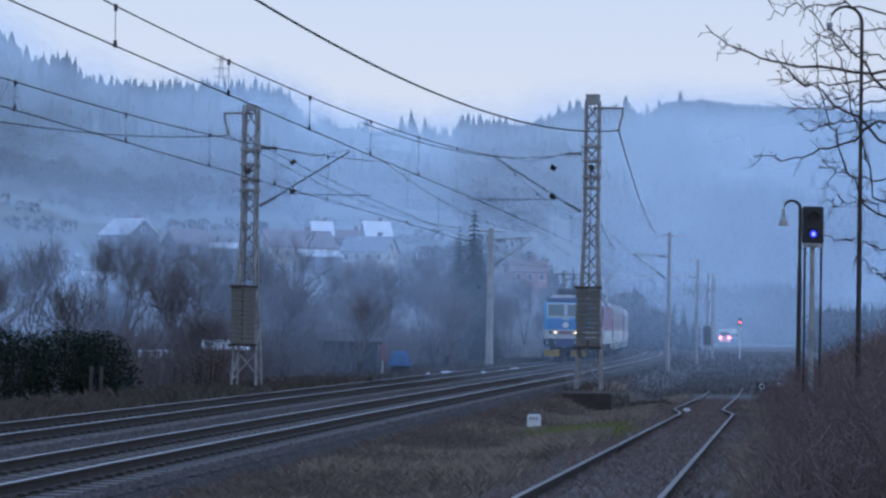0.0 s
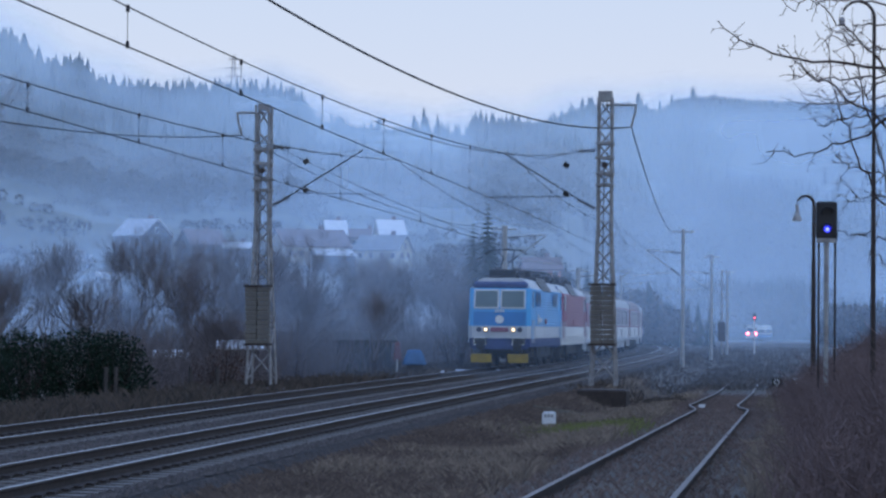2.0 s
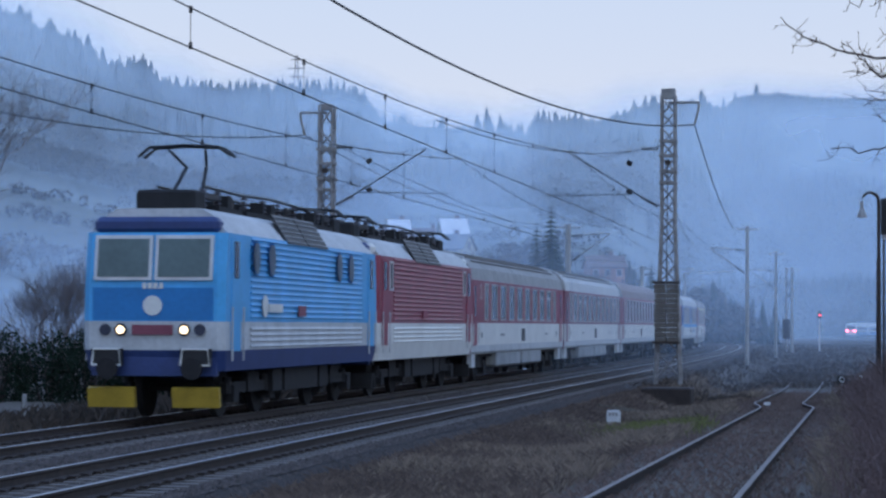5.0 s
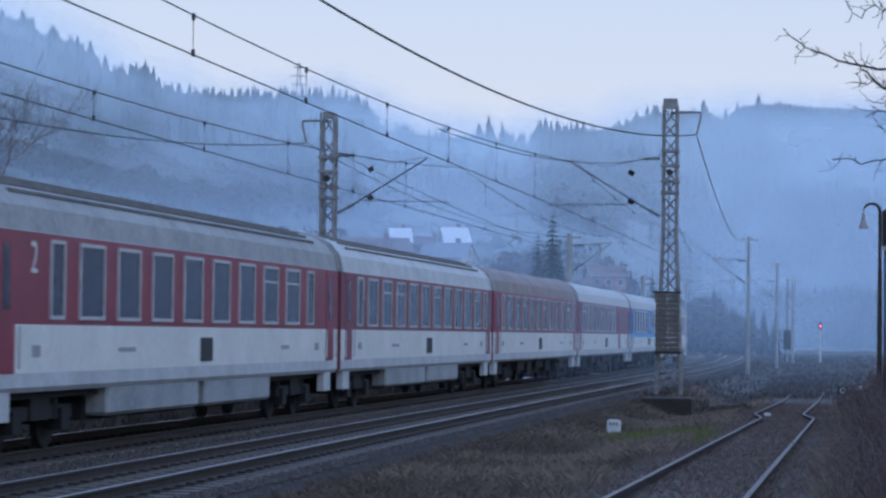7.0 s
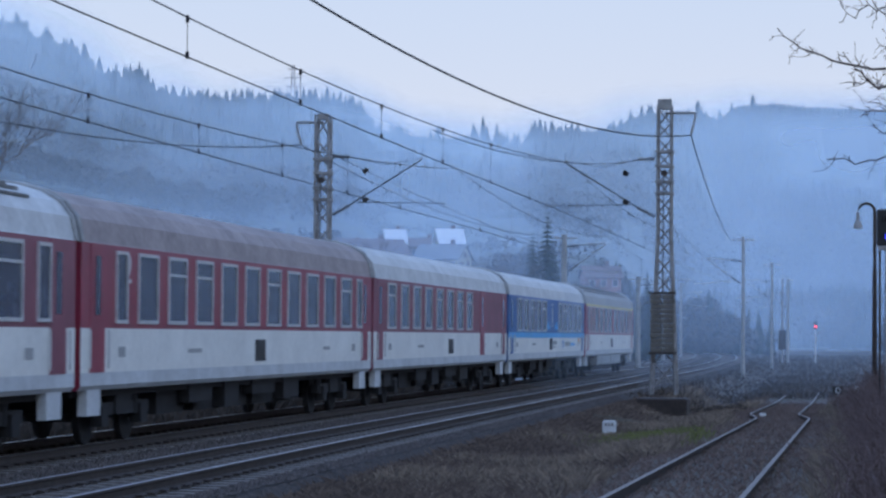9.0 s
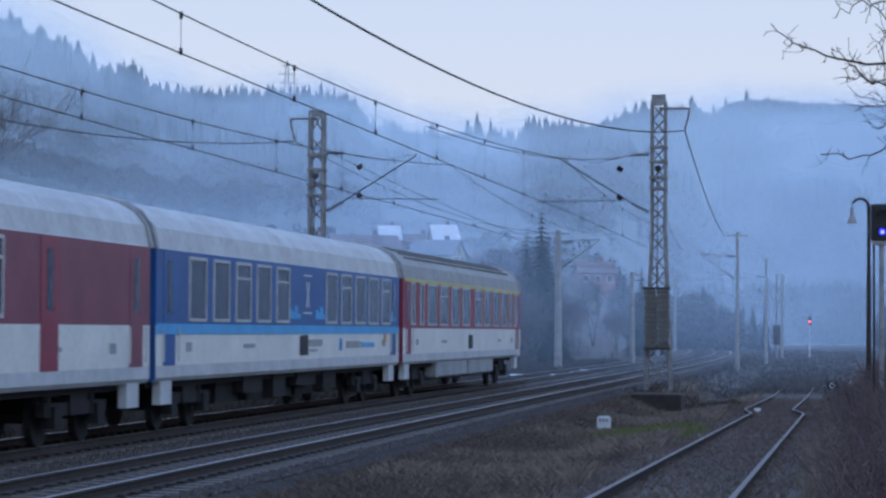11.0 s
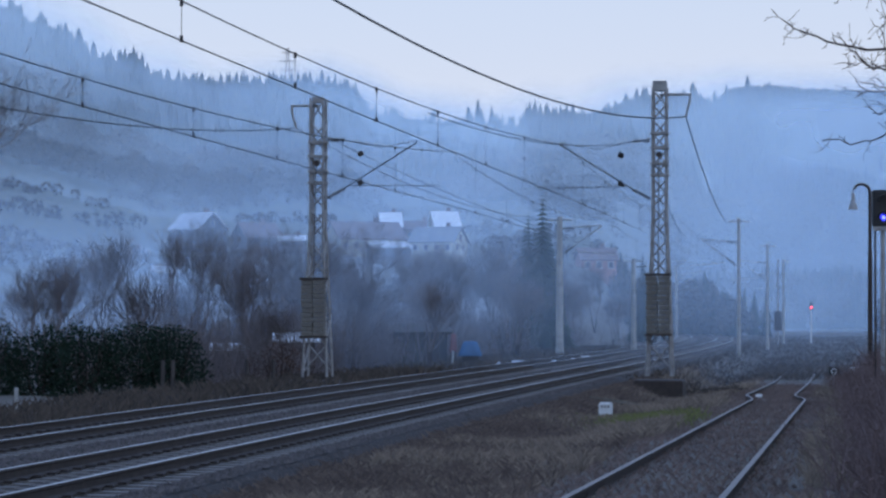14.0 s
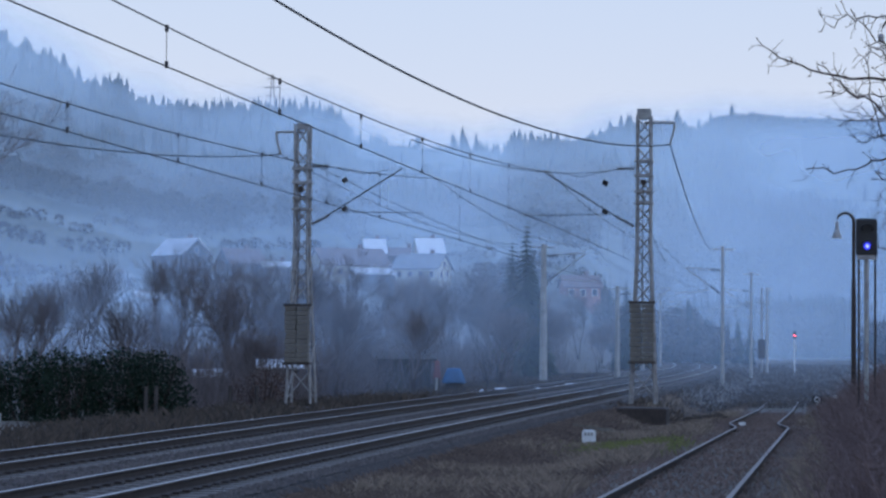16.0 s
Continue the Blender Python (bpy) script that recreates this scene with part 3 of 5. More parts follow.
def loco(label, upper, front_m, sill, low, raised):
    ob = thing("locomotive", label, "locomotive", "locomotives of the express")
    L, W2, eave, top = 8.0, 1.47, 3.80, 4.30
    bm = bmesh.new()
    levels = [(1.0, 7.8), (1.42, 7.95), (1.42, 7.95), (2.0, 8.0), (2.0, 8.0), (3.0, 7.95), (eave, 7.80)]
    mids = [2, 1, 1, 0, 0, 0]
    rings = []
    for z, l in levels:
        w = W2 - (0.05 if z < 1.1 else 0)
        ring = []
        for sx, sy in ((1, 1), (1, -1), (-1, -1), (-1, 1)):
            if sx == sy:
                ring += [bm.verts.new((sx * (l - 0.16), sy * w, z)), bm.verts.new((sx * l, sy * (w - 0.14), z))]
            else:
                ring += [bm.verts.new((sx * l, sy * (w - 0.14), z)), bm.verts.new((sx * (l - 0.16), sy * w, z))]
        rings.append(ring)
    for k, (a, b) in enumerate(zip(rings, rings[1:])):
        for i in range(8):
            bm.faces.new((a[i], a[(i + 1) % 8], b[(i + 1) % 8], b[i])).material_index = mids[k]
    bm.faces.new(rings[0])
    bm.faces.new(rings[-1])
    bmesh.ops.remove_doubles(bm, verts=bm.verts, dist=0.0005)
    part("body", bm, [upper, low, sill], ob)
    bm = bmesh.new()
    extrude(bm, [(W2 - 0.02, eave - 0.02), (W2 - 0.38, top - 0.12), (W2 - 0.62, top), (-W2 + 0.62, top), (-W2 + 0.38, top - 0.12), (-W2 + 0.02, eave - 0.02)], -7.55, 7.55)
    part("roof", bm, M_ROOF_LIGHT, ob)
    for d in (-1, 1):
        bm = bmesh.new()
        box(bm, (d * 7.58, 0, 3.95), (0.5, 2.6, 0.34))
        bmesh.ops.bevel(bm, geom=bm.edges[:], offset=0.1, affect="EDGES")
        part("cab_roof", bm, sill, ob)
        for s in (-1, 1):
            bm = bmesh.new()
            t = Matrix.Rotation(radians(-d * 8), 3, "Y")
            box(bm, (d * 7.9, s * 0.63, 3.28), (0.10, 1.2, 0.92), 0, t)
            f = part("windscreen_frame", bm, M_FRAME, ob)
            bm = bmesh.new()
            box(bm, (d * 7.945, s * 0.63, 3.28), (0.05, 1.06, 0.78), 0, t)
            part("pane", bm, M_SCREEN, f)
            bm = bmesh.new()
            tube(bm, [(d * 7.96, s * 0.66, 1.83), (d * 8.03, s * 0.66, 1.83)], 0.13, n=18)
            h = part("headlight_rim", bm, M_BLACK, ob)
            bm = bmesh.new()
            tube(bm, [(d * 8.0, s * 0.66, 1.83), (d * 8.045, s * 0.66, 1.83)], 0.085, n=18)
            part("headlight", bm, M_LIGHT if (raised and d == 1) else M_FRAME, h)
            bm = bmesh.new()
            tube(bm, [(d * 7.96, s * 0.98, 1.83), (d * 8.03, s * 0.98, 1.83)], 0.12, n=14)
            part("tail_lamp", bm, M_GLASS, ob)
            bm = bmesh.new()
            box(bm, (d * 8.05, s * 0.92, 1.28), (0.16, 0.62, 0.34))
            sp = part("step_plate", bm, M_BLACK, ob)
            bm = bmesh.new()
            tube(bm, [(d * 8.14, s * 0.92 + u, 1.28 + w) for u, w in ((-0.3, -0.16), (0.3, -0.16), (0.26, 0.16), (-0.26, 0.16), (-0.3, -0.16))], 0.022, n=4)
            part("step_edge", bm, M_WHITE, sp, "white painted edge")
            bm = bmesh.new()
            box(bm, (d * 7.85, s * 0.88, 0.47), (0.12, 0.98, 0.4), 0, Matrix.Rotation(radians(d * 12), 3, "Y"))
            part("snow_plough", bm, M_YELLOW if raised and d == 1 else M_UNDER, ob)
            bm = bmesh.new()
            box(bm, (d * 7.05, s * (W2 + 0.005), 2.55), (0.75, 0.03, 2.3))
            dr = part("cab_door", bm, upper, ob)
            bm = bmesh.new()
            box(bm, (d * 7.05, s * (W2 + 0.025), 3.26), (0.36, 0.02, 0.75))
            part("door_pane", bm, M_GLASS, dr)
            window_unit(ob, d * 6.15 if raised else d * 6.2, s * (W2 + 0.003), 3.28, 0.42, 0.74, None, split=False) if not raised else None
            for dx in (-0.46, 0.46):
                bm = bmesh.new()
                tube(bm, [(d * 7.05 + dx, s * (W2 + 0.06), 1.2), (d * 7.05 + dx, s * (W2 + 0.06), 2.3)], 0.02)
                part("handrail", bm, M_FRAME, ob)
        bm = bmesh.new()
        box(bm, (d * 7.99, 0, 2.35), (0.03, 2.5, 0.66))
        part("front_band", bm, front_m, ob)
        bm = bmesh.new()
        tube(bm, [(d * 8.0, 0, 2.32), (d * 8.03, 0, 2.32)], 0.2, n=20)
        part("emblem", bm, M_WHITE, ob, "plain white roundel")
        bm = bmesh.new()
        for k in range(4):
            box(bm, (d * 8.02, -0.17 + 0.115 * k, 2.72), (0.02, 0.08, 0.12))
        part("number_bars", bm, M_WHITE, ob)
        bm = bmesh.new()
        box(bm, (d * 8.01, 0, 1.83), (0.03, 0.85, 0.2))
        part("plate", bm, M_WINE, ob)
        bm = bmesh.new()
        box(bm, (d * 6.75, 0, top + 0.2), (0.8, 1.25, 0.42))
        bmesh.ops.bevel(bm, geom=bm.edges[:], offset=0.06, affect="EDGES")
        part("cooling_unit", bm, M_UNDER, ob)
        buffers(ob, d * 7.75, d)
        bm = bmesh.new()
        box(bm, (d * 7.8, 0, 1.1), (0.2, 2.6, 0.4))
        part("buffer_beam", bm, M_LOCO_DARK if raised else M_BLACK, ob)
        bogie(ob, d * 4.15, 0.625, 3.2)
    for s in (-1, 1):
        for k in range(14):
            bm = bmesh.new()
            z = 2.12 + 0.125 * k
            extrude(bm, [(s * (W2 - 0.01), z - 0.045), (s * (W2 + 0.035), z - 0.02), (s * (W2 - 0.01), z + 0.05)], -5.8, 5.8)
            part("side_rib", bm, upper, ob)
        for k in range(4):
            bm = bmesh.new()
            z = 1.50 + 0.12 * k
            extrude(bm, [(s * (W2 - 0.01), z - 0.045), (s * (W2 + 0.035), z - 0.02), (s * (W2 - 0.01), z + 0.05)], -5.8, 5.8)
            part("side_rib", bm, low, ob)
        for x in (-4.3, -2.9, 4.1, 5.5) if raised else ():
            f = oval(x, s * (W2 + 0.055), 0.34, 0.38, M_LOCO_MID, "porthole_rim", ob)
            oval(x, s * (W2 + 0.07), 0.29, 0.33, M_PORT, "porthole_pane", f)
        # slanted air grille in the roof edge
        tilt = Matrix.Rotation(s * radians(-58), 3, "X")
        for cx in (-0.65, 1.5):
            bm = bmesh.new()
            box(bm, (cx, s * (W2 - 0.19), 4.06), (2.05, 0.78, 0.06), 0, tilt)
            g = part("air_grille", bm, M_BLACK, ob)
            for k in range(6):
                bm = bmesh.new()
                o = (k - 2.5) * 0.13
                box(bm, (cx, s * (W2 - 0.155 - o * 0.53), 4.08 + o * 0.85), (2.0, 0.02, 0.022), 0, tilt)
                part("slat", bm, M_SKIRT, g)
        bm = bmesh.new()
        box(bm, (3.75, s * (W2 + 0.055), 2.3), (1.3, 0.02, 0.18))
        tube(bm, [(4.7, s * (W2 + 0.045), 2.34), (4.7, s * (W2 + 0.065), 2.34)], 0.24, n=16)
        if raised:
            part("emblem", bm, M_WHITE, ob, "plain white emblem with a lettering bar")
        else:
            bm.free()
        bm = bmesh.new()
        box(bm, (1.15, s * (W2 + 0.055), 2.25), (0.75, 0.02, 0.24))
        part("plate", bm, M_WINE if raised else M_RED, ob)
    bm = bmesh.new()
    for x, ln in ((0, 3.4), (-2.4, 0.9), (2.4, 0.9)):
        box(bm, (x, 0, 0.72), (ln, 2.5, 0.5))
    part("underfloor_case", bm, M_UNDER, ob)
    # roof gear
    for x in (-6.0, -4.8, -2.2, -0.6, 0.9, 2.6, 4.9, 6.1):
        for y in (-0.5, 0.5):
            bm = bmesh.new()
            insulator(bm, (x, y, top), (x, y, top + 0.5), 0.11)
            part("insulator", bm, M_INSUL, ob)
    bm = bmesh.new()
    for y in (-0.5, 0.5):
        tube(bm, [(-6, y, top + 0.53), (-3, y, top + 0.5), (0, y, top + 0.55), (3, y, top + 0.5), (6, y, top + 0.53)], 0.035)
    for x in (-3.4, 0.1, 3.5):
        box(bm, (x, 0, top + 0.16), (0.9, 0.8, 0.32))
    part("roof_busbar", bm, M_BLACK, ob)
    for x, ln in ((-3.9, 4.4), (1.1, 3.6), (4.3, 2.0)):
        bm = bmesh.new()
        box(bm, (x, 0, top + 0.07), (ln, 1.3, 0.16))
        for k in range(int(ln / 0.55)):
            box(bm, (x - ln / 2 + 0.3 + 0.55 * k, 0.2 + 0.35 * math.sin(k * 2.4), top + 0.26), (0.18 + 0.14 * (k % 3), 0.3, 0.2 + 0.12 * (k % 2)))
        part("roof_equipment", bm, M_UNDER, ob)
    for x, up in ((5.5, raised), (-5.5, False)):
        zt = 5.72 if up else top + 0.62
        zk = (zt + top + 0.4) / 2 + 0.1 if up else top + 0.55
        k = -1 if x > 0 else 1
        bm = bmesh.new()
        box(bm, (x, 0, top + 0.34), (1.25, 1.1, 0.12))
        pg = part("pantograph", bm, M_BLACK, ob, "raised pantograph" if up else "folded pantograph")
        for s in (-1, 1):
            bm = bmesh.new()
            tube(bm, [(x, s * 0.32, top + 0.4), (x + k * (0.75 if up else 1.0), s * 0.22, zk)], 0.045)
            part("lower_arm", bm, M_BLACK, pg)
            bm = bmesh.new()
            tube(bm, [(x + k * (0.75 if up else 1.0), s * 0.22, zk), (x + (0.0 if up else -k * 0.5), s * 0.4, zt - 0.08)], 0.03)
            part("upper_arm", bm, M_BLACK, pg)
        for dx in (-0.22, 0.22):
            q = x + (0.0 if up else -k * 0.5) + dx
            bm = bmesh.new()
            tube(bm, [(q, -1.0, zt - 0.24), (q, -0.75, zt - 0.04), (q, 0, zt), (q, 0.75, zt - 0.04), (q, 1.0, zt - 0.24)], 0.035)
            part("collector_bow", bm, M_BLACK, pg)
    # the whole body a little longer
    for o in ob.children_recursive:
        if o.data.users == 1:
            o.data.transform(Matrix.Diagonal((1.05, 1, 1, 1)))
        elif o.parent == ob:
            o.location.x *= 1.05
    return ob


H_WIN = 1.2
ROW_NINE = [(7.7 - 2.22 * k, 1.37, H_WIN) for k in range(8)] + [(9.6, 0.7, H_WIN), (-9.75, 0.7, H_WIN)]
ROW_TEN = [(8.96 - 2.055 * k, 1.28, H_WIN) for k in range(10)] + [(10.68, 0.66, H_WIN), (-11.3, 0.64, H_WIN)]
ROW_HALF = [(10.4 - 2.04 * k, 1.18, H_WIN) for k in range(8)]
ROW_BLUE = [(-10.85 + 1.89 * k, 1.3, H_WIN) for k in range(5)] + [(2.28 + 1.93 * k, 1.3, H_WIN) for k in range(5)]
ROW_FIRST = [(7.95 - 2.3 * k, 1.54, H_WIN) for k in range(4)] + [(-1.8 - 2.2 * k, 1.46, H_WIN) for k in range(4)] + [(11.4, 0.6, H_WIN), (9.8, 0.64, H_WIN), (-10.1, 0.6, H_WIN), (-11.5, 0.6, H_WIN)]
TRAIN = [
    (loco("sky blue electric locomotive with a raised pantograph and yellow ploughs", M_LOCO_BLUE, M_LOCO_MID, M_LOCO_DARK, M_GREY, True), 8.4),
    (loco("dark red and cream electric locomotive with folded pantographs", M_RED, M_RED, M_WHITE, M_WHITE, False), 25.2),
    (coach("red and cream coach with a ribbed grey roof", M_RED, M_RED, M_WHITE, M_ROOF_GREY, ROW_NINE, ribs=True), 46.6),
    (coach("wine red and cream coach with a pale roof", M_WINE, M_WINE, M_WHITE, M_ROOF_LIGHT, ROW_TEN, ribs=True), 73.1),
    (coach("red and cream coach with a sooty brown roof", M_RED, M_RED, M_WHITE, M_ROOF_DIRTY, ROW_TEN, skirt=False), 99.5),
    (coach("red and cream coach with a smooth pale roof", M_WINE, M_WINE, M_WHITE, M_ROOF_LIGHT, ROW_HALF, skirt=False), 125.9),
    (coach("blue and white coach with a pale roof", M_COACH_BLUE, M_COACH_BLUE, M_WHITE, M_ROOF_LIGHT, ROW_BLUE, skirt=False, wave=M_LOCO_BLUE), 152.4),
    (coach("red and cream first-class coach with a yellow stripe and ribbed roof", M_RED, M_RED, M_WHITE, M_ROOF_GREY, ROW_FIRST, ribs=True, stripe=M_STRIPE), 179.1)]


blue_coach = TRAIN[6][0]
M_ORANGE = mat("orange_sticker", (0.75, 0.30, 0.03), 0.5)
for s in (-1, 1):
    bm = bmesh.new()
    box(bm, (-6.9, s * 1.408, 2.36), (0.95, 0.03, 2.16))
    d = part("door", bm, M_RED, TRAIN[5][0])
    bm = bmesh.new()
    box(bm, (-6.9, s * 1.424, 2.75), (0.3, 0.012, 1.0))
    part("door_pane", bm, M_GLASS, d)


def class_mark(ob, x, s):
    """A painted figure 2 beside the end window."""
    cu = bpy.data.curves.new("class_figure", "FONT")
    cu.body, cu.size, cu.extrude = "2", 0.72, 0.004
    tmp = bpy.data.objects.new("tmp", cu)
    me = bpy.data.meshes.new_from_object(tmp)
    bpy.data.objects.remove(tmp)
    me.materials.append(M_STRIP_PAINT)
    o = new("class_figure", me)
    o.parent, o["label"] = ob, "white painted figure 2"
    o.matrix_basis = pose(x, s * 1.418, 2.83, 90, 0, 180 if s > 0 else 0)


M_STRIP_PAINT = mat("white_sign_paint", (0.72, 0.72, 0.70), 0.5, var=0.15)
for k, x in ((2, 10.75), (3, 10.15), (4, 10.2)):
    for s in (-1, 1):
        class_mark(TRAIN[k][0], x + s * 0.2, s)
for s in (-1, 1):
    bm = bmesh.new()
    for r in (-1, 1):
        box(bm, (-0.5, s * 1.418, 2.78), (0.06, 0.014, 0.66), 0, Matrix.Rotation(r * radians(27), 3, "Y"))
    for z in (2.36, 3.24):
        box(bm, (-0.5, s * 1.416, z), (0.9, 0.012, 0.035))
    part("cross_sign", bm, M_WHITE, blue_coach, "white cross painted over a blank panel")
    for x0 in (0.93, -1.98, -11.9):
        bm = bmesh.new()
        for dx, w, h in ((-0.45, 0.3, 0.12), (-0.12, 0.35, 0.3), (0.2, 0.25, 0.17), (0.45, 0.25, 0.22)):
            box(bm, (x0 + dx, s * 1.416, 2.22 + h / 2), (w, 0.012, h))
        part("skyline_decal", bm, M_LOCO_BLUE, blue_coach, "light blue stepped decal")
    for x, w, z, h, m in ((-0.27, 0.5, 1.66, 0.38, M_BLACK), (-1.45, 1.5, 1.66, 0.16, M_ROOF_GREY), (-1.2, 0.9, 1.48, 0.06, M_ROOF_GREY), (-4.54, 0.28, 1.6, 0.3, M_LOCO_MID), (-6.2, 1.85, 1.6, 0.17, M_ROOF_GREY), (-8.2, 1.85, 1.58, 0.12, M_LOCO_BLUE), (-10.8, 0.36, 1.76, 0.22, M_ORANGE)):
        bm = bmesh.new()
        box(bm, (x, s * 1.416, z), (w, 0.012, h))
        part("lettering_bar", bm, m, blue_coach, "unreadable marking")


def far_train():
    """A railcar set that leaves down the branch line, with its tail lights lit."""
    ob = thing("railcar", "white and blue railcar with red tail lights, leaving into the mist", "railcar")
    for k, x in enumerate((-7.2, 7.2)):
        bm = bmesh.new()
        extrude(bm, [(1.4, 0.6), (1.4, 1.5), (1.4, 2.9), (1.2, 3.4), (0.6, 3.7), (-0.6, 3.7), (-1.2, 3.4), (-1.4, 2.9), (-1.4, 1.5), (-1.4, 0.6)], x - 7.0, x + 7.0, [1, 0, 0, 0, 0, 0, 0, 0, 1, 1])
        part("body", bm, [M_WHITE, M_LOCO_MID], ob)
        for s in (-1, 1):
            bm = bmesh.new()
            box(bm, (x, s * 1.41, 2.2), (12, 0.03, 0.8))
            part("window_band", bm, M_GLASS, ob)
    bm = bmesh.new()
    box(bm, (0, 0, 0.5), (28, 2.2, 0.4))
    part("underframe", bm, M_UNDER, ob)
    bm = bmesh.new()
    box(bm, (-14.24, 0, 2.5), (0.06, 2.2, 0.9))
    part("rear_window", bm, M_GLASS, ob)
    for s in (-0.95, 0.95):
        bm = bmesh.new()
        tube(bm, [(-14.2, s, 1.7), (-14.32, s, 1.7)], 0.28, n=12)
        part("tail_light", bm, M_TAIL, ob)
    return ob


RAILCAR = far_train()


# ---- vegetation ----
M_BARK = mat("dark_wet_bark", (0.05, 0.034, 0.03), 0.9, var=0.5, scale=4)
# twig brown lightened: some of the haze over the trees is in this colour
M_TWIG = mat("brown_twigs_with_haze", (0.15, 0.12, 0.115), 0.9, var=0.4, scale=1, island=0.6)
M_BRIAR = mat("reddish_brown_briars", (0.19, 0.125, 0.112), 0.9, var=0.5, scale=1, island=0.8)
M_STRAW = mat("dead_straw_grass", (0.35, 0.27, 0.205), 0.9, var=0.5, scale=0.6, island=0.9, tint=(0.13, 0.10, 0.08))
M_MOSS = mat("mossy_green_grass", (0.24, 0.25, 0.08), 0.9, var=0.5, scale=0.8, island=0.8, tint=(0.10, 0.10, 0.04))
M_HEDGE = mat("dark_evergreen_leaves", (0.02, 0.034, 0.022), 0.8, var=0.5, scale=0.7, island=0.9, spec=0.1)
M_NEEDLE = mat("spruce_needles", (0.02, 0.034, 0.02), 0.85, var=0.5, scale=0.3, island=0.9)
M_FOREST = mat("distant_conifers", (0.022, 0.034, 0.024), 0.9, var=0.5, scale=0.05, island=0.8)
M_COPSE = mat("distant_bare_crowns", (0.085, 0.07, 0.06), 0.95, var=0.5, scale=0.05, island=0.8)
M_RUSSET = mat("russet_dry_leaves", (0.085, 0.045, 0.03), 0.9, var=0.4, scale=0.8, island=0.8)


def mesh_from(vs, fs, name, material, parent=None):
    me = bpy.data.meshes.new(name)
    me.from_pydata(vs, [], fs)
    me.materials.append(material)
    ob = new(name, me)
    ob.parent = parent
    return ob


def stick(vs, fs, a, b, r0, r1):
    """A three-sided twig from a to b."""
    d = b - a
    u = d.cross(Vector((0.3, 0.9, 0.2)))
    u = u.normalized() if u.length > 1e-6 else Vector((1, 0, 0))
    w = d.normalized().cross(u)
    k = len(vs)
    for p, r in ((a, r0), (b, r1)):
        for c, s in ((1, 0), (-0.5, 0.866), (-0.5, -0.866)):
            vs.append(p + (u * c + w * s) * r)
    fs += [(k, k + 1, k + 4, k + 3), (k + 1, k + 2, k + 5, k + 4), (k + 2, k, k + 3, k + 5)]


def grow(rng, vs, fs, p, d, length, r, depth, spread, lift):
    """Limbs that fork into ever finer twigs."""
    n = 3 if depth > 1 else 2
    for i in range(n):
        q = p + d * (length / n)
        stick(vs, fs, p, q, r * (1 - 0.25 * i / n), r * (1 - 0.25 * (i + 1) / n))
        p = q
        d = (d + Vector((rng.gauss(0, 0.16), rng.gauss(0, 0.16), rng.gauss(0, 0.1) + lift))).normalized()
        if depth > 0 and (i > 0 or depth < 4):
            for _ in range(1 if i < n - 1 else 2):
                e = (d + Vector((rng.gauss(0, 1), rng.gauss(0, 1), rng.gauss(0, 0.6))) * spread).normalized()
                grow(rng, vs, fs, p.copy(), e, length * rng.uniform(0.6, 0.82), max(0.006, r * 0.55), depth - 1, spread, lift)


def bare_tree(seed, h, label, depth=5, r=0.16, stems=1):
    rng = random.Random(seed)
    ob = thing("bare_tree", label, "tree", "bare trees by the line")
    tv, tf, cv, cf = [], [], [], []
    for s in range(stems):
        lean = Vector((rng.gauss(0, 0.12), rng.gauss(0, 0.12), 1)).normalized()
        base = Vector((rng.gauss(0, 0.2), rng.gauss(0, 0.2), 0)) if stems > 1 else Vector()
        top = base + lean * h * 0.28
        stick(tv, tf, base, base + lean * h * 0.14, r * 1.25, r)
        stick(tv, tf, base + lean * h * 0.14, top, r, r * 0.8)
        for _ in range(3):
            e = (lean + Vector((rng.gauss(0, 1), rng.gauss(0, 1), 0.2)) * 0.42).normalized()
            grow(rng, cv, cf, top.copy(), e, h * rng.uniform(0.24, 0.34), r * 0.5, depth, 0.44, 0.11)
    mesh_from(tv, tf, "trunk", M_BARK, ob)
    mesh_from(cv, cf, "crown", M_TWIG, ob)
    return ob


def place(ob, x, y, rz=0, s=1.0):
    ob.matrix_basis = pose(x, y, ground_z(x, y) - 0.1, 0, 0, rz)
    ob.scale = (s, s, s)
    return ob


def placed_copy(ob, x, y, rz, s):
    o = copy_thing(ob, Matrix.Identity(4))
    return place(o, x, y, rz, s)


rng = random.Random(11)
T1 = bare_tree(1, 9.5, "bare deciduous tree with a wide crown of fine twigs", r=0.12)
T2 = bare_tree(2, 8.0, "bare deciduous tree with a wide crown of fine twigs", stems=2, r=0.09)
T3 = bare_tree(7, 5.5, "bare many-stemmed shrub beside the gardens", depth=4, r=0.07, stems=4)
place(T1, -14.6, 79, 40, 1.05)
place(T2, -11.5, 112, 0, 0.72)
place(T3, -8.0, 105, 0, 0.8)
SPOTS = [(T1, -8.3, 125, 0.95), (T2, -6.0, 118, 1.0), (T1, -2.6, 132, 0.85), (T2, 0.0, 140, 0.95), (T3, -1.0, 112, 0.95), (T3, -4.4, 116, 1.1), (T2, 3.2, 158, 0.85),
         (T3, 3.4, 138, 1.0), (T1, -13.5, 135, 1.0), (T2, -17.0, 128, 1.05), (T3, -11.8, 101, 1.0), (T3, -14.8, 96, 1.1), (T2, -20.5, 140, 1.0), (T1, -1.0, 165, 0.95),
         (T3, -6.9, 99, 0.75), (T2, 8.0, 195, 0.9), (T1, 10.5, 212, 0.95), (T2, 14.0, 225, 1.0), (T3, 6.7, 172, 1.2), (T1, 17.5, 255, 1.1)]
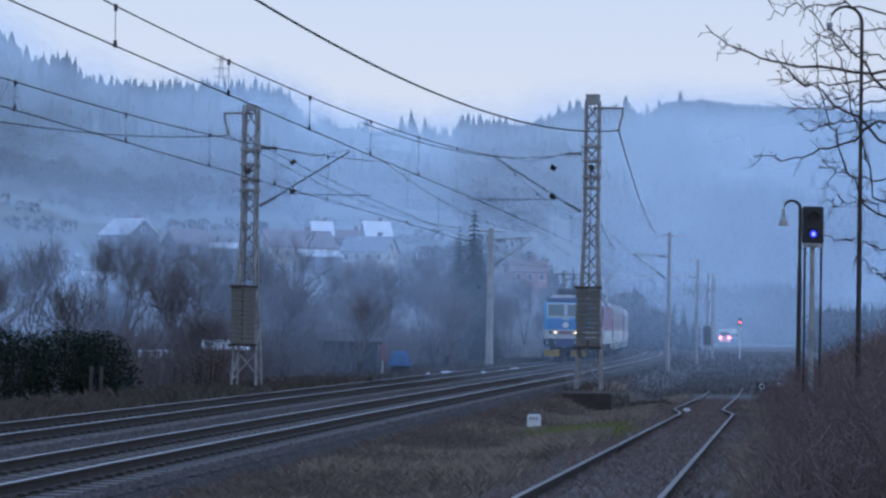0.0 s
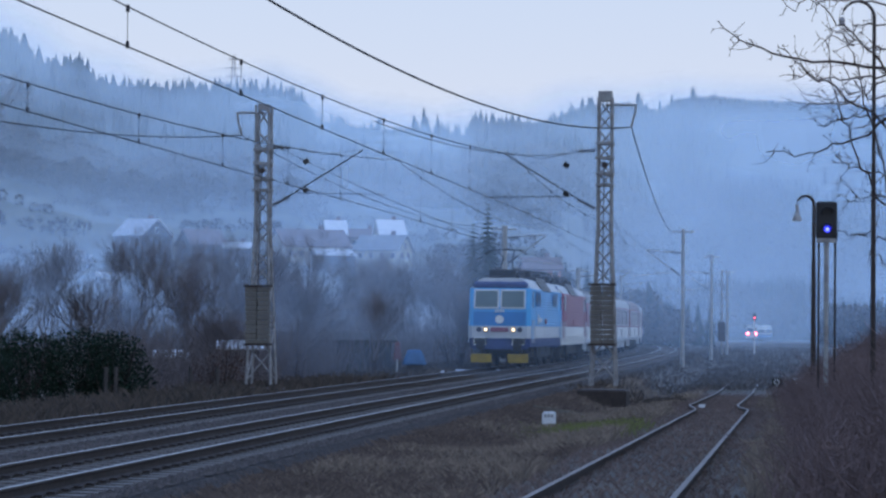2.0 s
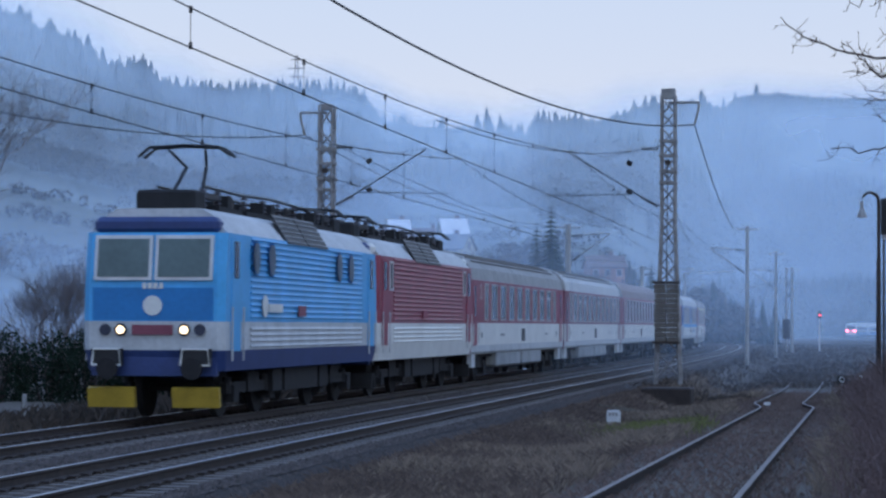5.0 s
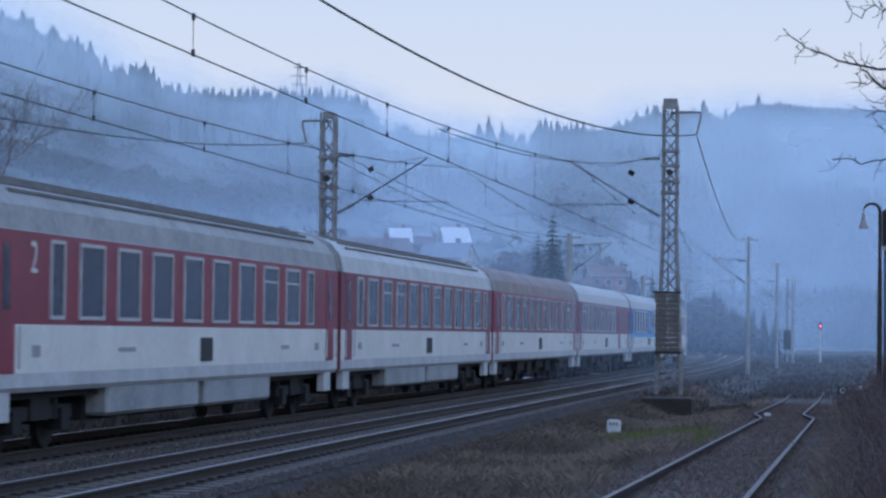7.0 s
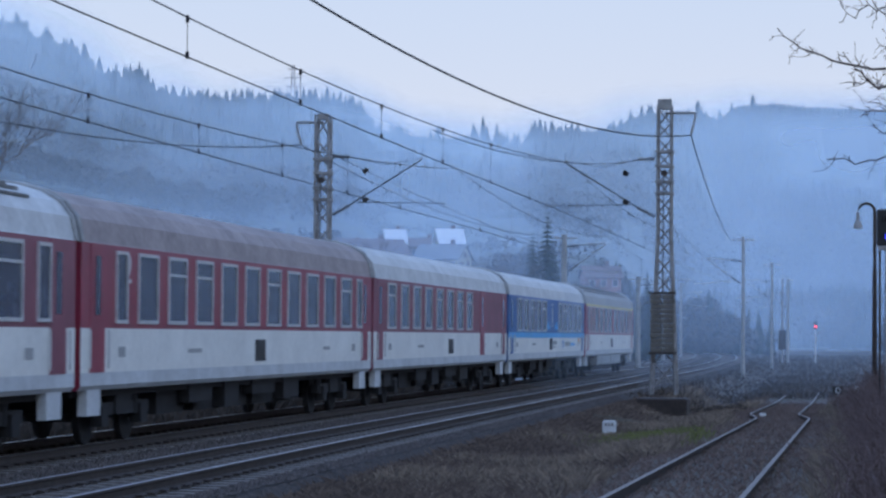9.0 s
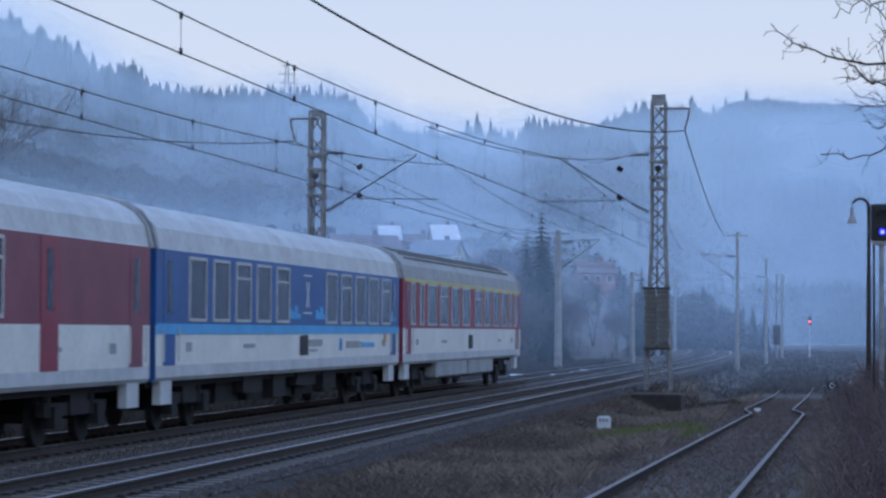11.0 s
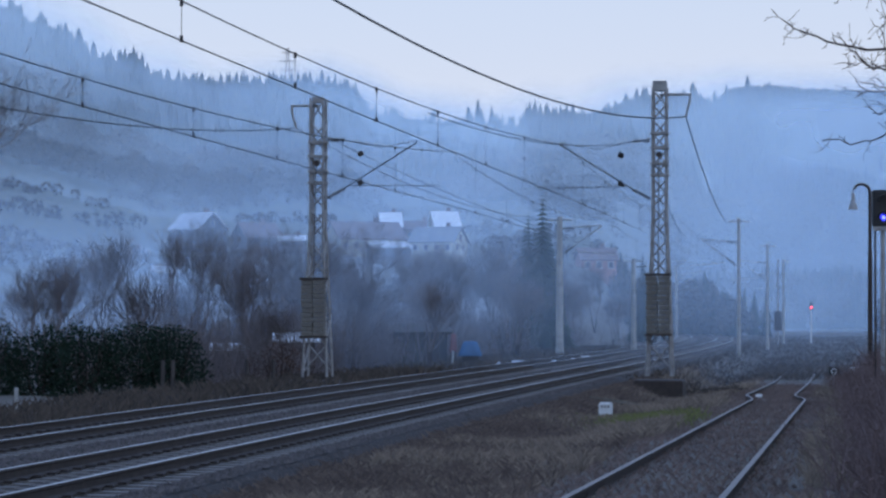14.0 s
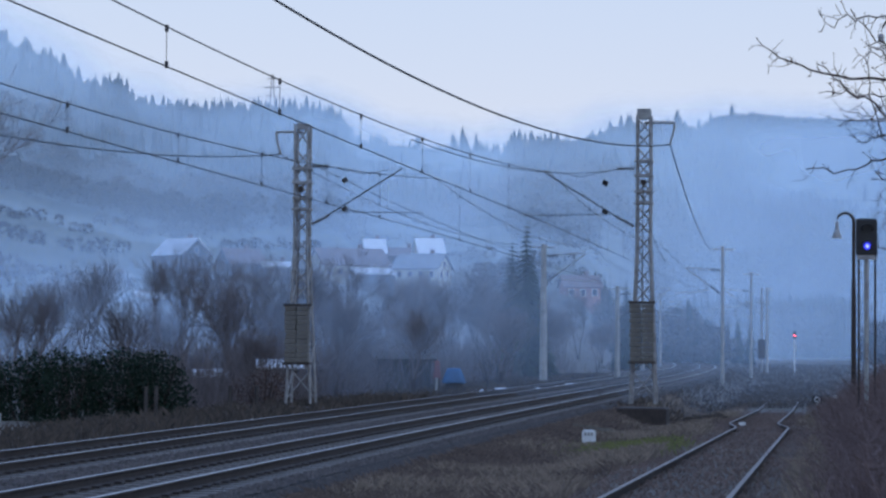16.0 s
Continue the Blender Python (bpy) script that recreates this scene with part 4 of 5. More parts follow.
for ob, x, y, s in SPOTS:
    placed_copy(ob, x, y, rng.uniform(0, 360), s * (0.72 if y < 190 else 0.5))
for k in range(56):
    y = rng.uniform(125, 300)
    p = main_at(y, -SPACING - 7 - abs(rng.gauss(0, 0.085 * y)))
    placed_copy(rng.choice((T1, T2, T3, T3)), p.x, p.y, rng.uniform(0, 360), rng.uniform(0.5, 0.85))

# low thicket of shoots along the gardens, in clumps
vs, fs = [], []
for k in range(760):
    y = rng.uniform(93, 210)
    u = rng.uniform(-9.5, -7.6) - abs(rng.gauss(0, 8))
    c = main_at(y, u - 2.4)
    h = rng.uniform(0.8, 3.2)
    for _ in range(22):
        a = Vector((c.x + rng.gauss(0, 0.5), c.y + rng.gauss(0, 0.5), 0))
        a.z = -0.6
        b = a + Vector((rng.gauss(0, 0.5), rng.gauss(0, 0.5), h * rng.uniform(0.5, 1.1)))
        stick(vs, fs, a, b, 0.016, 0.007)
        for _ in range(2):
            m = a.lerp(b, rng.uniform(0.3, 0.9))
            stick(vs, fs, m, m + Vector((rng.gauss(0, 0.35), rng.gauss(0, 0.35), rng.uniform(0.1, 0.6))), 0.008, 0.005)
tagged(mesh_from(vs, fs, "thicket", M_TWIG), "tangled bare brown thicket along the gardens", "thicket", kind="stuff")


def leafy(name, label, category, cx, cy, rx, ry, h, n, leaf, material, seed, z0=None, group=""):
    """A bush of many small leaves around a few stems."""
    rg = random.Random(seed)
    z0 = ground_z(cx, cy) - 0.1 if z0 is None else z0
    ob = thing(name, label, category, group, pose(cx, cy, z0))
    vs, fs = [], []
    for _ in range(n):
        while True:
            p = Vector((rg.uniform(-1, 1), rg.uniform(-1, 1), rg.uniform(0, 1)))
            q = Vector((p.x, p.y, p.z * 0.98))
            edge = 0.86 + 0.28 * noise.noise(p * 2.4 + Vector((seed, 0, 0))) + 0.12 * noise.noise(p * 7)
            if 0.35 < math.sqrt(q.x ** 2 + q.y ** 2 + q.z ** 4) < edge:
                break
        c = Vector((p.x * rx, p.y * ry, p.z * h))
        a, b = (Vector((rg.gauss(0, 1), rg.gauss(0, 1), rg.gauss(0, 1))).normalized() * leaf for _ in range(2))
        k = len(vs)
        vs += [c - a, c + b * 0.6, c + a, c - b * 0.6]
        fs.append((k, k + 1, k + 2, k + 3))
    mesh_from(vs, fs, "leaves", material, ob)
    vs, fs = [], []
    for _ in range(9):
        e = Vector((rg.uniform(-0.6, 0.6) * rx, rg.uniform(-0.6, 0.6) * ry, h * rg.uniform(0.6, 0.9)))
        stick(vs, fs, Vector((e.x * 0.3, e.y * 0.3, 0)), e, 0.05, 0.015)
    tagged(mesh_from(vs, fs, "branching_stem", M_BARK, ob), kind="stuff")
    return ob


HEDGE = "dark green evergreen bush in the hedge beyond the tracks"
for k, (x, y, rx, h) in enumerate(((-12.6, 80, 1.5, 2.35), (-11.1, 79, 1.5, 2.45), (-9.7, 80, 1.5, 2.5), (-8.5, 79, 1.35, 2.35), (-14.4, 81, 1.5, 2.5), (-16.4, 82, 1.6, 2.6))):
    leafy("evergreen_bush", HEDGE, "bush", x, y, rx, 1.2, h, 4200, 0.06, M_HEDGE, 20 + k, group="hedge")
leafy("russet_shrub", "russet shrub with dry leaves clinging to it", "shrub", -6.3, 96, 1.4, 1.0, 1.7, 1800, 0.045, M_RUSSET, 41, group="russet shrubs")
leafy("russet_shrub", "russet shrub with dry leaves clinging to it", "shrub", 3.2, 140, 1.6, 1.0, 2.6, 1500, 0.05, M_RUSSET, 42, group="russet shrubs")


def spruce(x, y, h, seed):
    rg = random.Random(seed)
    ob = thing("spruce_tree", "dark green spruce with drooping branches", "tree", "spruces", pose(x, y, ground_z(x, y) - 0.1))
    bm = bmesh.new()
    tube(bm, [(0, 0, 0), (0, 0, h * 0.95)], 0.16, 0.02, 6)
    part("trunk", bm, M_BARK, ob)
    vs, fs = [], []
    z = h * 0.08
    while z < h:
        reach = (h - z) * 0.2 + 0.12
        for k in range(20):
            a = rg.uniform(0, 6.283)
            o = Vector((math.cos(a), math.sin(a), 0))
            w = Vector((-o.y, o.x, 0))
            l = reach * rg.uniform(0.7, 1.15)
            n = len(vs)
            for t in range(3):
                p = o * l * (0.15 + 0.3 * t) + Vector((0, 0, z - 0.12 * l * t))
                g = 0.26 * l * (1 - 0.2 * t) * rg.uniform(0.7, 1.2)
                i = len(vs)
                vs += [p - w * g, p + o * l * 0.3 - Vector((0, 0, 0.18 * l)), p + w * g, p + Vector((0, 0, 0.14 * l))]
                fs += [(i, i + 1, i + 3), (i + 1, i + 2, i + 3), (i, i + 2, i + 1)]
        z += h * 0.028
    mesh_from(vs, fs, "branches", M_NEEDLE, ob)


for k, (x, y, h) in enumerate(((6.1, 172, 11.0), (5.2, 174, 9.6), (6.7, 177, 8.5), (18.5, 250, 9.0), (20.6, 262, 7.0))):
    spruce(x, y, h, 60 + k)

# ---- woods on the hills, far too many trees to count ----
rng = random.Random(3)
vs, fs, cv, cf = [], [], [], []


def far_conifer(x, y, z, h, r):
    tiers, sides = 4, 5
    tw = rng.uniform(0, 6)
    for t in range(tiers):
        zb, zt = z + h * (0.08 + 0.2 * t), z + h * (0.45 + 0.185 * t)
        rr = r * (1 - 0.2 * t)
        k = len(vs)
        for s in range(sides):
            q = rr * rng.uniform(0.7, 1.25)
            vs.append((x + q * math.cos(tw + t + 6.283 * s / sides), y + q * math.sin(tw + t + 6.283 * s / sides), zb + rng.uniform(-0.04, 0.04) * h))
        vs.append((x + rng.gauss(0, 0.1), y, zt))
        fs.extend((k + s, k + (s + 1) % sides, k + sides) for s in range(sides))


def far_crown(x, y, z, h, r, n=26):
    for _ in range(n):
        a, b = rng.uniform(0, 6.283), rng.uniform(-0.9, 1.3)
        c = Vector((x + r * 0.75 * math.cos(a) * math.cos(b), y + r * 0.75 * math.sin(a) * math.cos(b), z + h * 0.62 + h * 0.33 * math.sin(b)))
        k = len(cv)
        for _ in range(3):
            cv.append(c + Vector((rng.gauss(0, 1), rng.gauss(0, 1), rng.gauss(0, 1.2))) * r * 0.15)
        cf.append((k, k + 1, k + 2))


for k in range(19000):
    a = rng.uniform(-0.235, 0.235)
    d = rng.choice((rng.uniform(1120, 1260), rng.uniform(1150, 1250), rng.uniform(640, 1230), rng.uniform(800, 1230)))
    x, y = d * math.sin(a), d * math.cos(a)
    patch = noise.noise((x * 0.006, y * 0.006, 1))
    if d < 760 and patch < 0.12 and a < 0.03 or a > 0.06 and d < 830:
        continue
    z = ground_z(x, y) - 0.5
    if d > 800 and patch + 0.25 * rng.random() > (-0.02 if a < 0.05 else 0.3) or (d > 1170 and a < 0.04 and rng.random() < 0.45):
        far_conifer(x, y, z, rng.uniform(6, 11) * (1.5 if rng.random() < 0.14 else 1), rng.uniform(2.0, 3.4))
    else:
        far_crown(x, y, z, rng.uniform(7, 10), rng.uniform(2.8, 4.4), 60 if d > 850 else 90)
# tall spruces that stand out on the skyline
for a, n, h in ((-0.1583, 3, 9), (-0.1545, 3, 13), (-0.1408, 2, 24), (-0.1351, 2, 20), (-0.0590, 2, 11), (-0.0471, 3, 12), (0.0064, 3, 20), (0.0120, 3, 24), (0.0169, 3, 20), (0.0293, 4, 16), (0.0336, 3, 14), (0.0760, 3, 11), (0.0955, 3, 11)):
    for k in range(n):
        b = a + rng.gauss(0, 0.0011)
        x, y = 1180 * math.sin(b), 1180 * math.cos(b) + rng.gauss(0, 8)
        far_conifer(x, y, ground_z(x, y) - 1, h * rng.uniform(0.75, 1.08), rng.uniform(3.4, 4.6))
# the wooded valley floor, where the lines lose themselves in the mist
rw = random.Random(31)
for k in range(2600):
    a = rw.uniform(0.062, 0.2)
    d = rw.uniform(400, 540) if a < 0.105 + rw.gauss(0, 0.008) else rw.uniform(690, 780) if a < 0.165 else rw.uniform(450, 600)
    g = d / 420 * (0.55 + 0.45 * smooth(0.062, 0.09, a)) * (1 if a < 0.1 or d > 600 else 0.75)
    x, y = d * math.sin(a), d * math.cos(a)
    if rw.random() < 0.25:
        far_conifer(x, y, ground_z(x, y) - 0.5, rw.uniform(4, 11) * g, rw.uniform(1.2, 1.9) * g)
    else:
        far_crown(x, y, ground_z(x, y) - 0.5, rw.uniform(3.5, 9.5) * g, rw.uniform(1.6, 2.6) * g, 60)
rt = random.Random(23)
# hedgerows and scrub on the meadows round the village
for k in range(46):
    a, q = rt.uniform(-0.2, 0.05), rt.uniform(300, 680)
    x, y = q * math.sin(a), q * math.cos(a)
    for i in range(rt.randint(3, 9)):
        x, y = x + rt.gauss(2.6, 0.8), y + rt.gauss(0, 1.6)
        if -0.115 < x / y < 0.012 and 380 < q < 535:
            continue
        far_crown(x, y, ground_z(x, y) - 0.5, rt.uniform(2.2, 4.2), rt.uniform(1.4, 2.4), 70)
tagged(mesh_from(vs, fs, "conifer_forest", M_FOREST), "dark spruce forest on the valley sides", "forest", kind="stuff")
tagged(mesh_from(cv, cf, "bare_woodland", M_COPSE), "bare brown woodland on the valley sides", "woodland", kind="stuff")

# ---- grass and briars beside the rails ----
rng = random.Random(8)


def blades(n, where, hmin, hmax, name, material, label, lean=0.35, w=0.008):
    vs, fs = [], []
    for _ in range(n):
        x, y, s = where()
        z = ground_z(x, y) - 0.03
        h = rng.uniform(hmin, hmax) * s
        a = rng.uniform(0, 6.283)
        k = len(vs)
        c, q = math.cos(a) * w, math.sin(a) * w
        tx, ty = rng.gauss(0, lean) * h, rng.gauss(0, lean) * h
        vs += [(x - c, y - q, z), (x + c, y + q, z), (x + tx * 0.4 + c * 0.7, y + ty * 0.4 + q * 0.7, z + h * 0.65), (x + tx, y + ty, z + h * rng.uniform(0.75, 1))]
        fs += [(k, k + 1, k + 2), (k + 1, k + 3, k + 2)]
    tagged(mesh_from(vs, fs, name, material), label, "grass", kind="stuff")


def verge():
    while True:
        y = 22 + 95 * rng.random() ** 1.3
        x = main_x(y)[0] + rng.uniform(2.6, 15)
        v = abs(x - siding_at(y).x)
        d = noise.noise((x * 0.45, y * 0.16, 2))
        if v < 1.3 and rng.random() < 0.86 or d + rng.random() * 0.7 < 0.16:
            continue
        return x, y, (0.45 + 0.9 * max(0, d + 0.3)) * (0.35 if v < 1.5 else 1)


def far_verge():
    while True:
        y = 40 + 150 * rng.random()
        p = main_at(y, rng.uniform(-10.5, -6.4))
        if noise.noise((p.x * 0.3, p.y * 0.2, 5)) + rng.random() * 0.6 > 0.1:
            return p.x, p.y, 1.0


def far_field():
    while True:
        y = 95 + 330 * rng.random() ** 1.4
        x = siding_at(min(y, 130)).x + 0.12 * max(0, y - 130) + rng.gauss(0, 5 + 0.04 * max(0, y - 130))
        if y > 122 or abs(x - siding_at(y).x) > 1.5 + 0.03 * (y - 95):
            return x, y, 1.0


def between_rails():
    y = 20 + 96 * rng.random()
    p = siding_at(y, rng.uniform(-1.6, 1.6))
    return p.x, y, 1.0


def moss_patch():
    y = rng.gauss(60.0, 2.6)
    return 4.35 + 0.07 * (y - 60) + rng.gauss(0, 0.5), y, 0.7


def siding_edge():
    while True:
        y, v = rng.uniform(82, 128), rng.gauss(0, 4.0)
        if abs(abs(v) - 0.755) > 0.3:
            return siding_at(y).x + v, y, 0.5 if abs(v) < 1.4 else 1.0


blades(105000, verge, 0.06, 0.36, "dry_grass", M_STRAW, "dry straw-coloured grass round the siding", w=0.01)
M_DULL = mat("dull_brown_grass", (0.12, 0.09, 0.07), 0.95, var=0.5, scale=0.5, island=0.9, tint=(0.035, 0.03, 0.026))
blades(26000, far_verge, 0.1, 0.6, "dry_grass", M_DULL, "dry straw-coloured grass along the far track", w=0.012)
blades(42000, far_field, 0.12, 0.4, "dry_grass", M_DULL, "pale dry grass between the lines in the distance", w=0.02)
blades(15000, moss_patch, 0.14, 0.38, "green_grass", M_MOSS, "patch of yellowish green grass beside the marker stone", w=0.01)

M_BROWN = mat("faded_brown_grass", (0.21, 0.155, 0.125), 0.95, var=0.5, scale=0.5, island=0.9, tint=(0.075, 0.055, 0.047))
blades(15000, siding_edge, 0.06, 0.24, "dry_grass", M_BROWN, "dull dry grass over the far end of the siding", w=0.014)


def cutting():
    while True:
        y = 20 + 80 * rng.random() ** 1.2
        u = 2.1 + abs(rng.gauss(0, 2.4))
        x = main_x(y)[0] + u
        if x < siding_at(y).x - 1.6 and noise.noise((x * 0.5, y * 0.2, 9)) + rng.random() * 0.8 > 0.25:
            return x, y, 1.0


M_WEED = mat("dead_dark_weeds", (0.29, 0.205, 0.18), 0.95, var=0.5, scale=0.7, island=0.9, tint=(0.08, 0.06, 0.052))
blades(42000, between_rails, 0.03, 0.13, "dead_weeds", M_WEED, "short dead weeds between the siding rails", lean=0.5, w=0.009)
blades(75000, cutting, 0.05, 0.26, "dead_weeds", M_BROWN, "dark dead weeds on the slope below the ballast", lean=0.5, w=0.009)

vs, fs = [], []
for k in range(900):
    y = 20 + 75 * rng.random() ** 1.2
    v = 2.5 + abs(rng.gauss(0, 2.6))
    c = siding_at(y)
    x = c.x + v
    z = ground_z(x, y) - 0.05
    h = (0.1 + 0.22 * min(v, 7)) * rng.uniform(0.6, 1.25)
    for _ in range(30):
        a = Vector((x + rng.gauss(0, 0.3), y + rng.gauss(0, 0.5), z))
        b = a + Vector((rng.gauss(0, 0.35) * h, rng.gauss(0, 0.35) * h, h * rng.uniform(0.5, 1.1)))
        stick(vs, fs, a, b, 0.009, 0.004)
        for _ in range(3):
            m = a.lerp(b, rng.uniform(0.3, 1))
            stick(vs, fs, m, m + Vector((rng.gauss(0, 0.2), rng.gauss(0, 0.2), rng.uniform(-0.02, 0.28))), 0.004, 0.002)
tagged(mesh_from(vs, fs, "briar_thicket", M_BRIAR), "reddish brown briars on the bank beside the siding", "thicket", kind="stuff")


# ---- the leafless tree that hangs into the view near the camera ----
def near_tree():
    rg = random.Random(4)
    ob = thing("leafless_tree", "leafless tree with knobbly twigs on the bank beside the siding", "tree", m=pose(4.15, 18.3, ground_z(4.15, 18.3) - 0.05))
    z0 = ground_z(4.15, 18.3) - 0.05
    bm = bmesh.new()
    tube(bm, [(0, 0, 0), (0.05, 0, 1.2), (-0.02, 0.03, 2.2), (-0.12, 0, 3.0), (-0.2, 0, 4.4)], 0.1, 0.035, 9)
    part("trunk", bm, M_BARK, ob)
    # limbs from the trunk to their tips: start height, bend, tip (all beside the trunk)
    limbs = [((-0.55, 3.83), (-1.61, 3.79), (-1.94, 4.09), 0.014), ((-0.55, 3.32), (-1.07, 3.7), (-1.51, 3.94), 0.012), ((-0.63, 3.48), (-0.99, 3.16), (-1.48, 3.25), 0.011), ((-0.55, 3.66), (-0.87, 4.02), (-1.23, 4.32), 0.012), ((-0.67, 2.82), (-0.99, 3.34), (-1.14, 4.0), 0.009), ((-0.79, 4.3), (-1.23, 4.29), (-1.52, 4.14), 0.008), ((-0.59, 3.06), (-0.87, 3.1), (-1.11, 3.17), 0.007), ((-0.55, 3.62), (-0.95, 3.58), (-1.3, 3.52), 0.008), ((-0.55, 3.78), (-1.03, 3.73), (-1.35, 3.77), 0.009), ((-0.59, 3.46), (-0.95, 3.48), (-1.19, 3.41), 0.007), ((-0.59, 2.54), (-0.79, 2.66), (-0.99, 2.68), 0.007), ((-0.55, 3.94), (-0.95, 3.98), (-1.17, 4.0), 0.008), ((-0.67, 2.94), (-0.83, 3.58), (-1.03, 4.02), 0.008), ((-0.59, 3.74), (-0.95, 3.58), (-1.17, 3.64), 0.007), ((-0.47, 4.1), (-0.71, 4.22), (-0.95, 4.1), 0.009), ((-0.47, 2.94), (-0.75, 2.9), (-0.99, 2.88), 0.006), ((-0.47, 2.27), (-0.71, 2.47), (-0.87, 2.51), 0.006)]
    for (x0, za), (x1, zb), (x2, zc), r in limbs:
        za, zb, zc = za - z0, zb - z0, zc - z0
        a, m, b = Vector((x0, 0, za)), Vector((x1, rg.uniform(-0.4, 0.4), zb)), Vector((x2, rg.uniform(-0.5, 0.5), zc))
        pts = [Vector((-0.04, 0, max(0.4, za - 0.4))), Vector((x0 * 0.5, 0, za - 0.12))]
        for i in range(15):
            t = i / 14
            pts.append(a * (1 - t) ** 2 + m * 2 * t * (1 - t) + b * t * t + Vector((rg.gauss(0, 0.012), rg.gauss(0, 0.012), rg.gauss(0, 0.016))))
        bm = bmesh.new()
        tube(bm, pts, r, 0.0035, 5)
        limb = part("limb", bm, M_BARK, ob)
        vs, fs = [], []
        for i in range(4, 17):
            for _ in range(rg.choice((0, 1, 1, 2))):
                d = (pts[i] - pts[i - 1]).normalized() + Vector((rg.gauss(0, 0.5), rg.gauss(0, 0.6), rg.choice((-0.55, 0.8)) + rg.gauss(0, 0.3)))
                p, l = pts[i], rg.uniform(0.03, 0.2)
                d.normalize()
                for s in range(4):
                    q = p + d * l / 4
                    stick(vs, fs, p, q, 0.0036 - 0.0005 * s, 0.0032 - 0.0005 * s)
                    if rg.random() < 0.35:
                        stick(vs, fs, q, q + Vector((rg.gauss(0, 0.03), rg.gauss(0, 0.03), rg.gauss(0.01, 0.03))), 0.003, 0.002)
                    p, d = q, (d + Vector((rg.gauss(0, 0.2), rg.gauss(0, 0.2), rg.gauss(0.05, 0.2)))).normalized()
                stick(vs, fs, p, p + d * 0.012, 0.0045, 0.003)
        tagged(mesh_from(vs, fs, "twig_spray", M_BARK, limb), kind="stuff")


near_tree()


# ---- houses of the village ----
M_SNOW = mat("frosted_snowy_roof", (0.78, 0.79, 0.82), 0.8, var=0.12, scale=0.6)
M_TILE = mat("brown_roof_tiles", (0.15, 0.075, 0.06), 0.85, var=0.4, scale=1.2, tint=(0.22, 0.17, 0.16))
M_FROST = mat("half_frosted_roof", (0.50, 0.52, 0.56), 0.8, var=0.3, scale=0.5)
M_SLATE = mat("grey_roof_sheets", (0.24, 0.25, 0.27), 0.7, var=0.35, scale=0.8)
M_RENDER = mat("cream_render", (0.56, 0.52, 0.42), 0.9, var=0.2, scale=0.7)
M_PLANK = mat("dark_timber_boards", (0.06, 0.05, 0.045), 0.9, var=0.4, scale=2)
M_PINK = mat("faded_pink_render", (0.42, 0.22, 0.20), 0.9, var=0.2, scale=0.7)
M_BLUE_TARP = mat("blue_tarpaulin", (0.03, 0.11, 0.24), 0.6, var=0.3, scale=2)
M_RED_TARP = mat("faded_red_cloth", (0.16, 0.05, 0.05), 0.8, var=0.3, scale=2)
M_STRIP_W = mat("white_enamel", (0.70, 0.70, 0.70), 0.5, var=0.15)


def house(label, x, y, z, w, dp, wall_h, roof_h, rz, wall_m, roof_m, lean=None, back_m=None, cols=4):
    ob = thing("house", label, "house", "village houses", pose(x, y, z, 0, 0, rz))
    bm = bmesh.new()
    extrude(bm, [(dp / 2, -3), (dp / 2, wall_h), (0, wall_h + roof_h - 0.1), (-dp / 2, wall_h), (-dp / 2, -3)], -w / 2, w / 2)
    part("wall", bm, wall_m, ob)
    t = math.atan2(roof_h, dp / 2)
    sl = math.hypot(roof_h, dp / 2) + 0.5
    for s, m in ((-1, roof_m), (1, back_m or roof_m)):
        bm = bmesh.new()
        box(bm, (0, s * (dp / 4 + 0.16), wall_h + roof_h / 2 - 0.02), (w + 0.9, sl, 0.16), 0, Matrix.Rotation(-s * t, 3, "X"))
        part("roof", bm, m, ob)
    bm = bmesh.new()
    box(bm, (w * 0.2, dp * 0.08, wall_h + roof_h + 0.2), (0.7, 0.7, 1.5))
    part("chimney", bm, M_TILE, ob)
    bm = bmesh.new()
    box(bm, (0, 0, 0), (0.95, 0.12, 1.15))
    fm = link_mesh("window", bm, M_STRIP_W)
    bm = bmesh.new()
    box(bm, (0, -0.05, 0), (0.78, 0.06, 0.98))
    pm = link_mesh("pane", bm, M_GLASS)
    spots = [(-w / 2 + w * (i + 0.5) / cols, -dp / 2, wall_h * 0.55, 0) for i in range(cols)]
    spots += [(w / 2, -dp * 0.22, wall_h * 0.55, 90), (w / 2, dp * 0.22, wall_h * 0.55, 90), (w / 2, 0, wall_h + roof_h * 0.3, 90)]
    for px, py, pz, a in spots:
        f = new("window", fm)
        f.parent, f.matrix_basis = ob, pose(px, py, pz, 0, 0, a)
        p = new("pane", pm)
        p.parent = f
    if lean:
        bm = bmesh.new()
        box(bm, (lean[0], -dp / 2 - 1.6, wall_h * 0.62), (lean[1], 3.6, 0.14), 0, Matrix.Rotation(radians(20), 3, "X"))
        part("lean_to_roof", bm, M_SNOW, ob)
        bm = bmesh.new()
        box(bm, (lean[0], -dp / 2 - 1.4, wall_h * 0.2 - 1), (lean[1] - 0.5, 2.8, wall_h * 0.55 + 2))
        part("lean_to_wall", bm, M_PLANK, ob)
    return ob


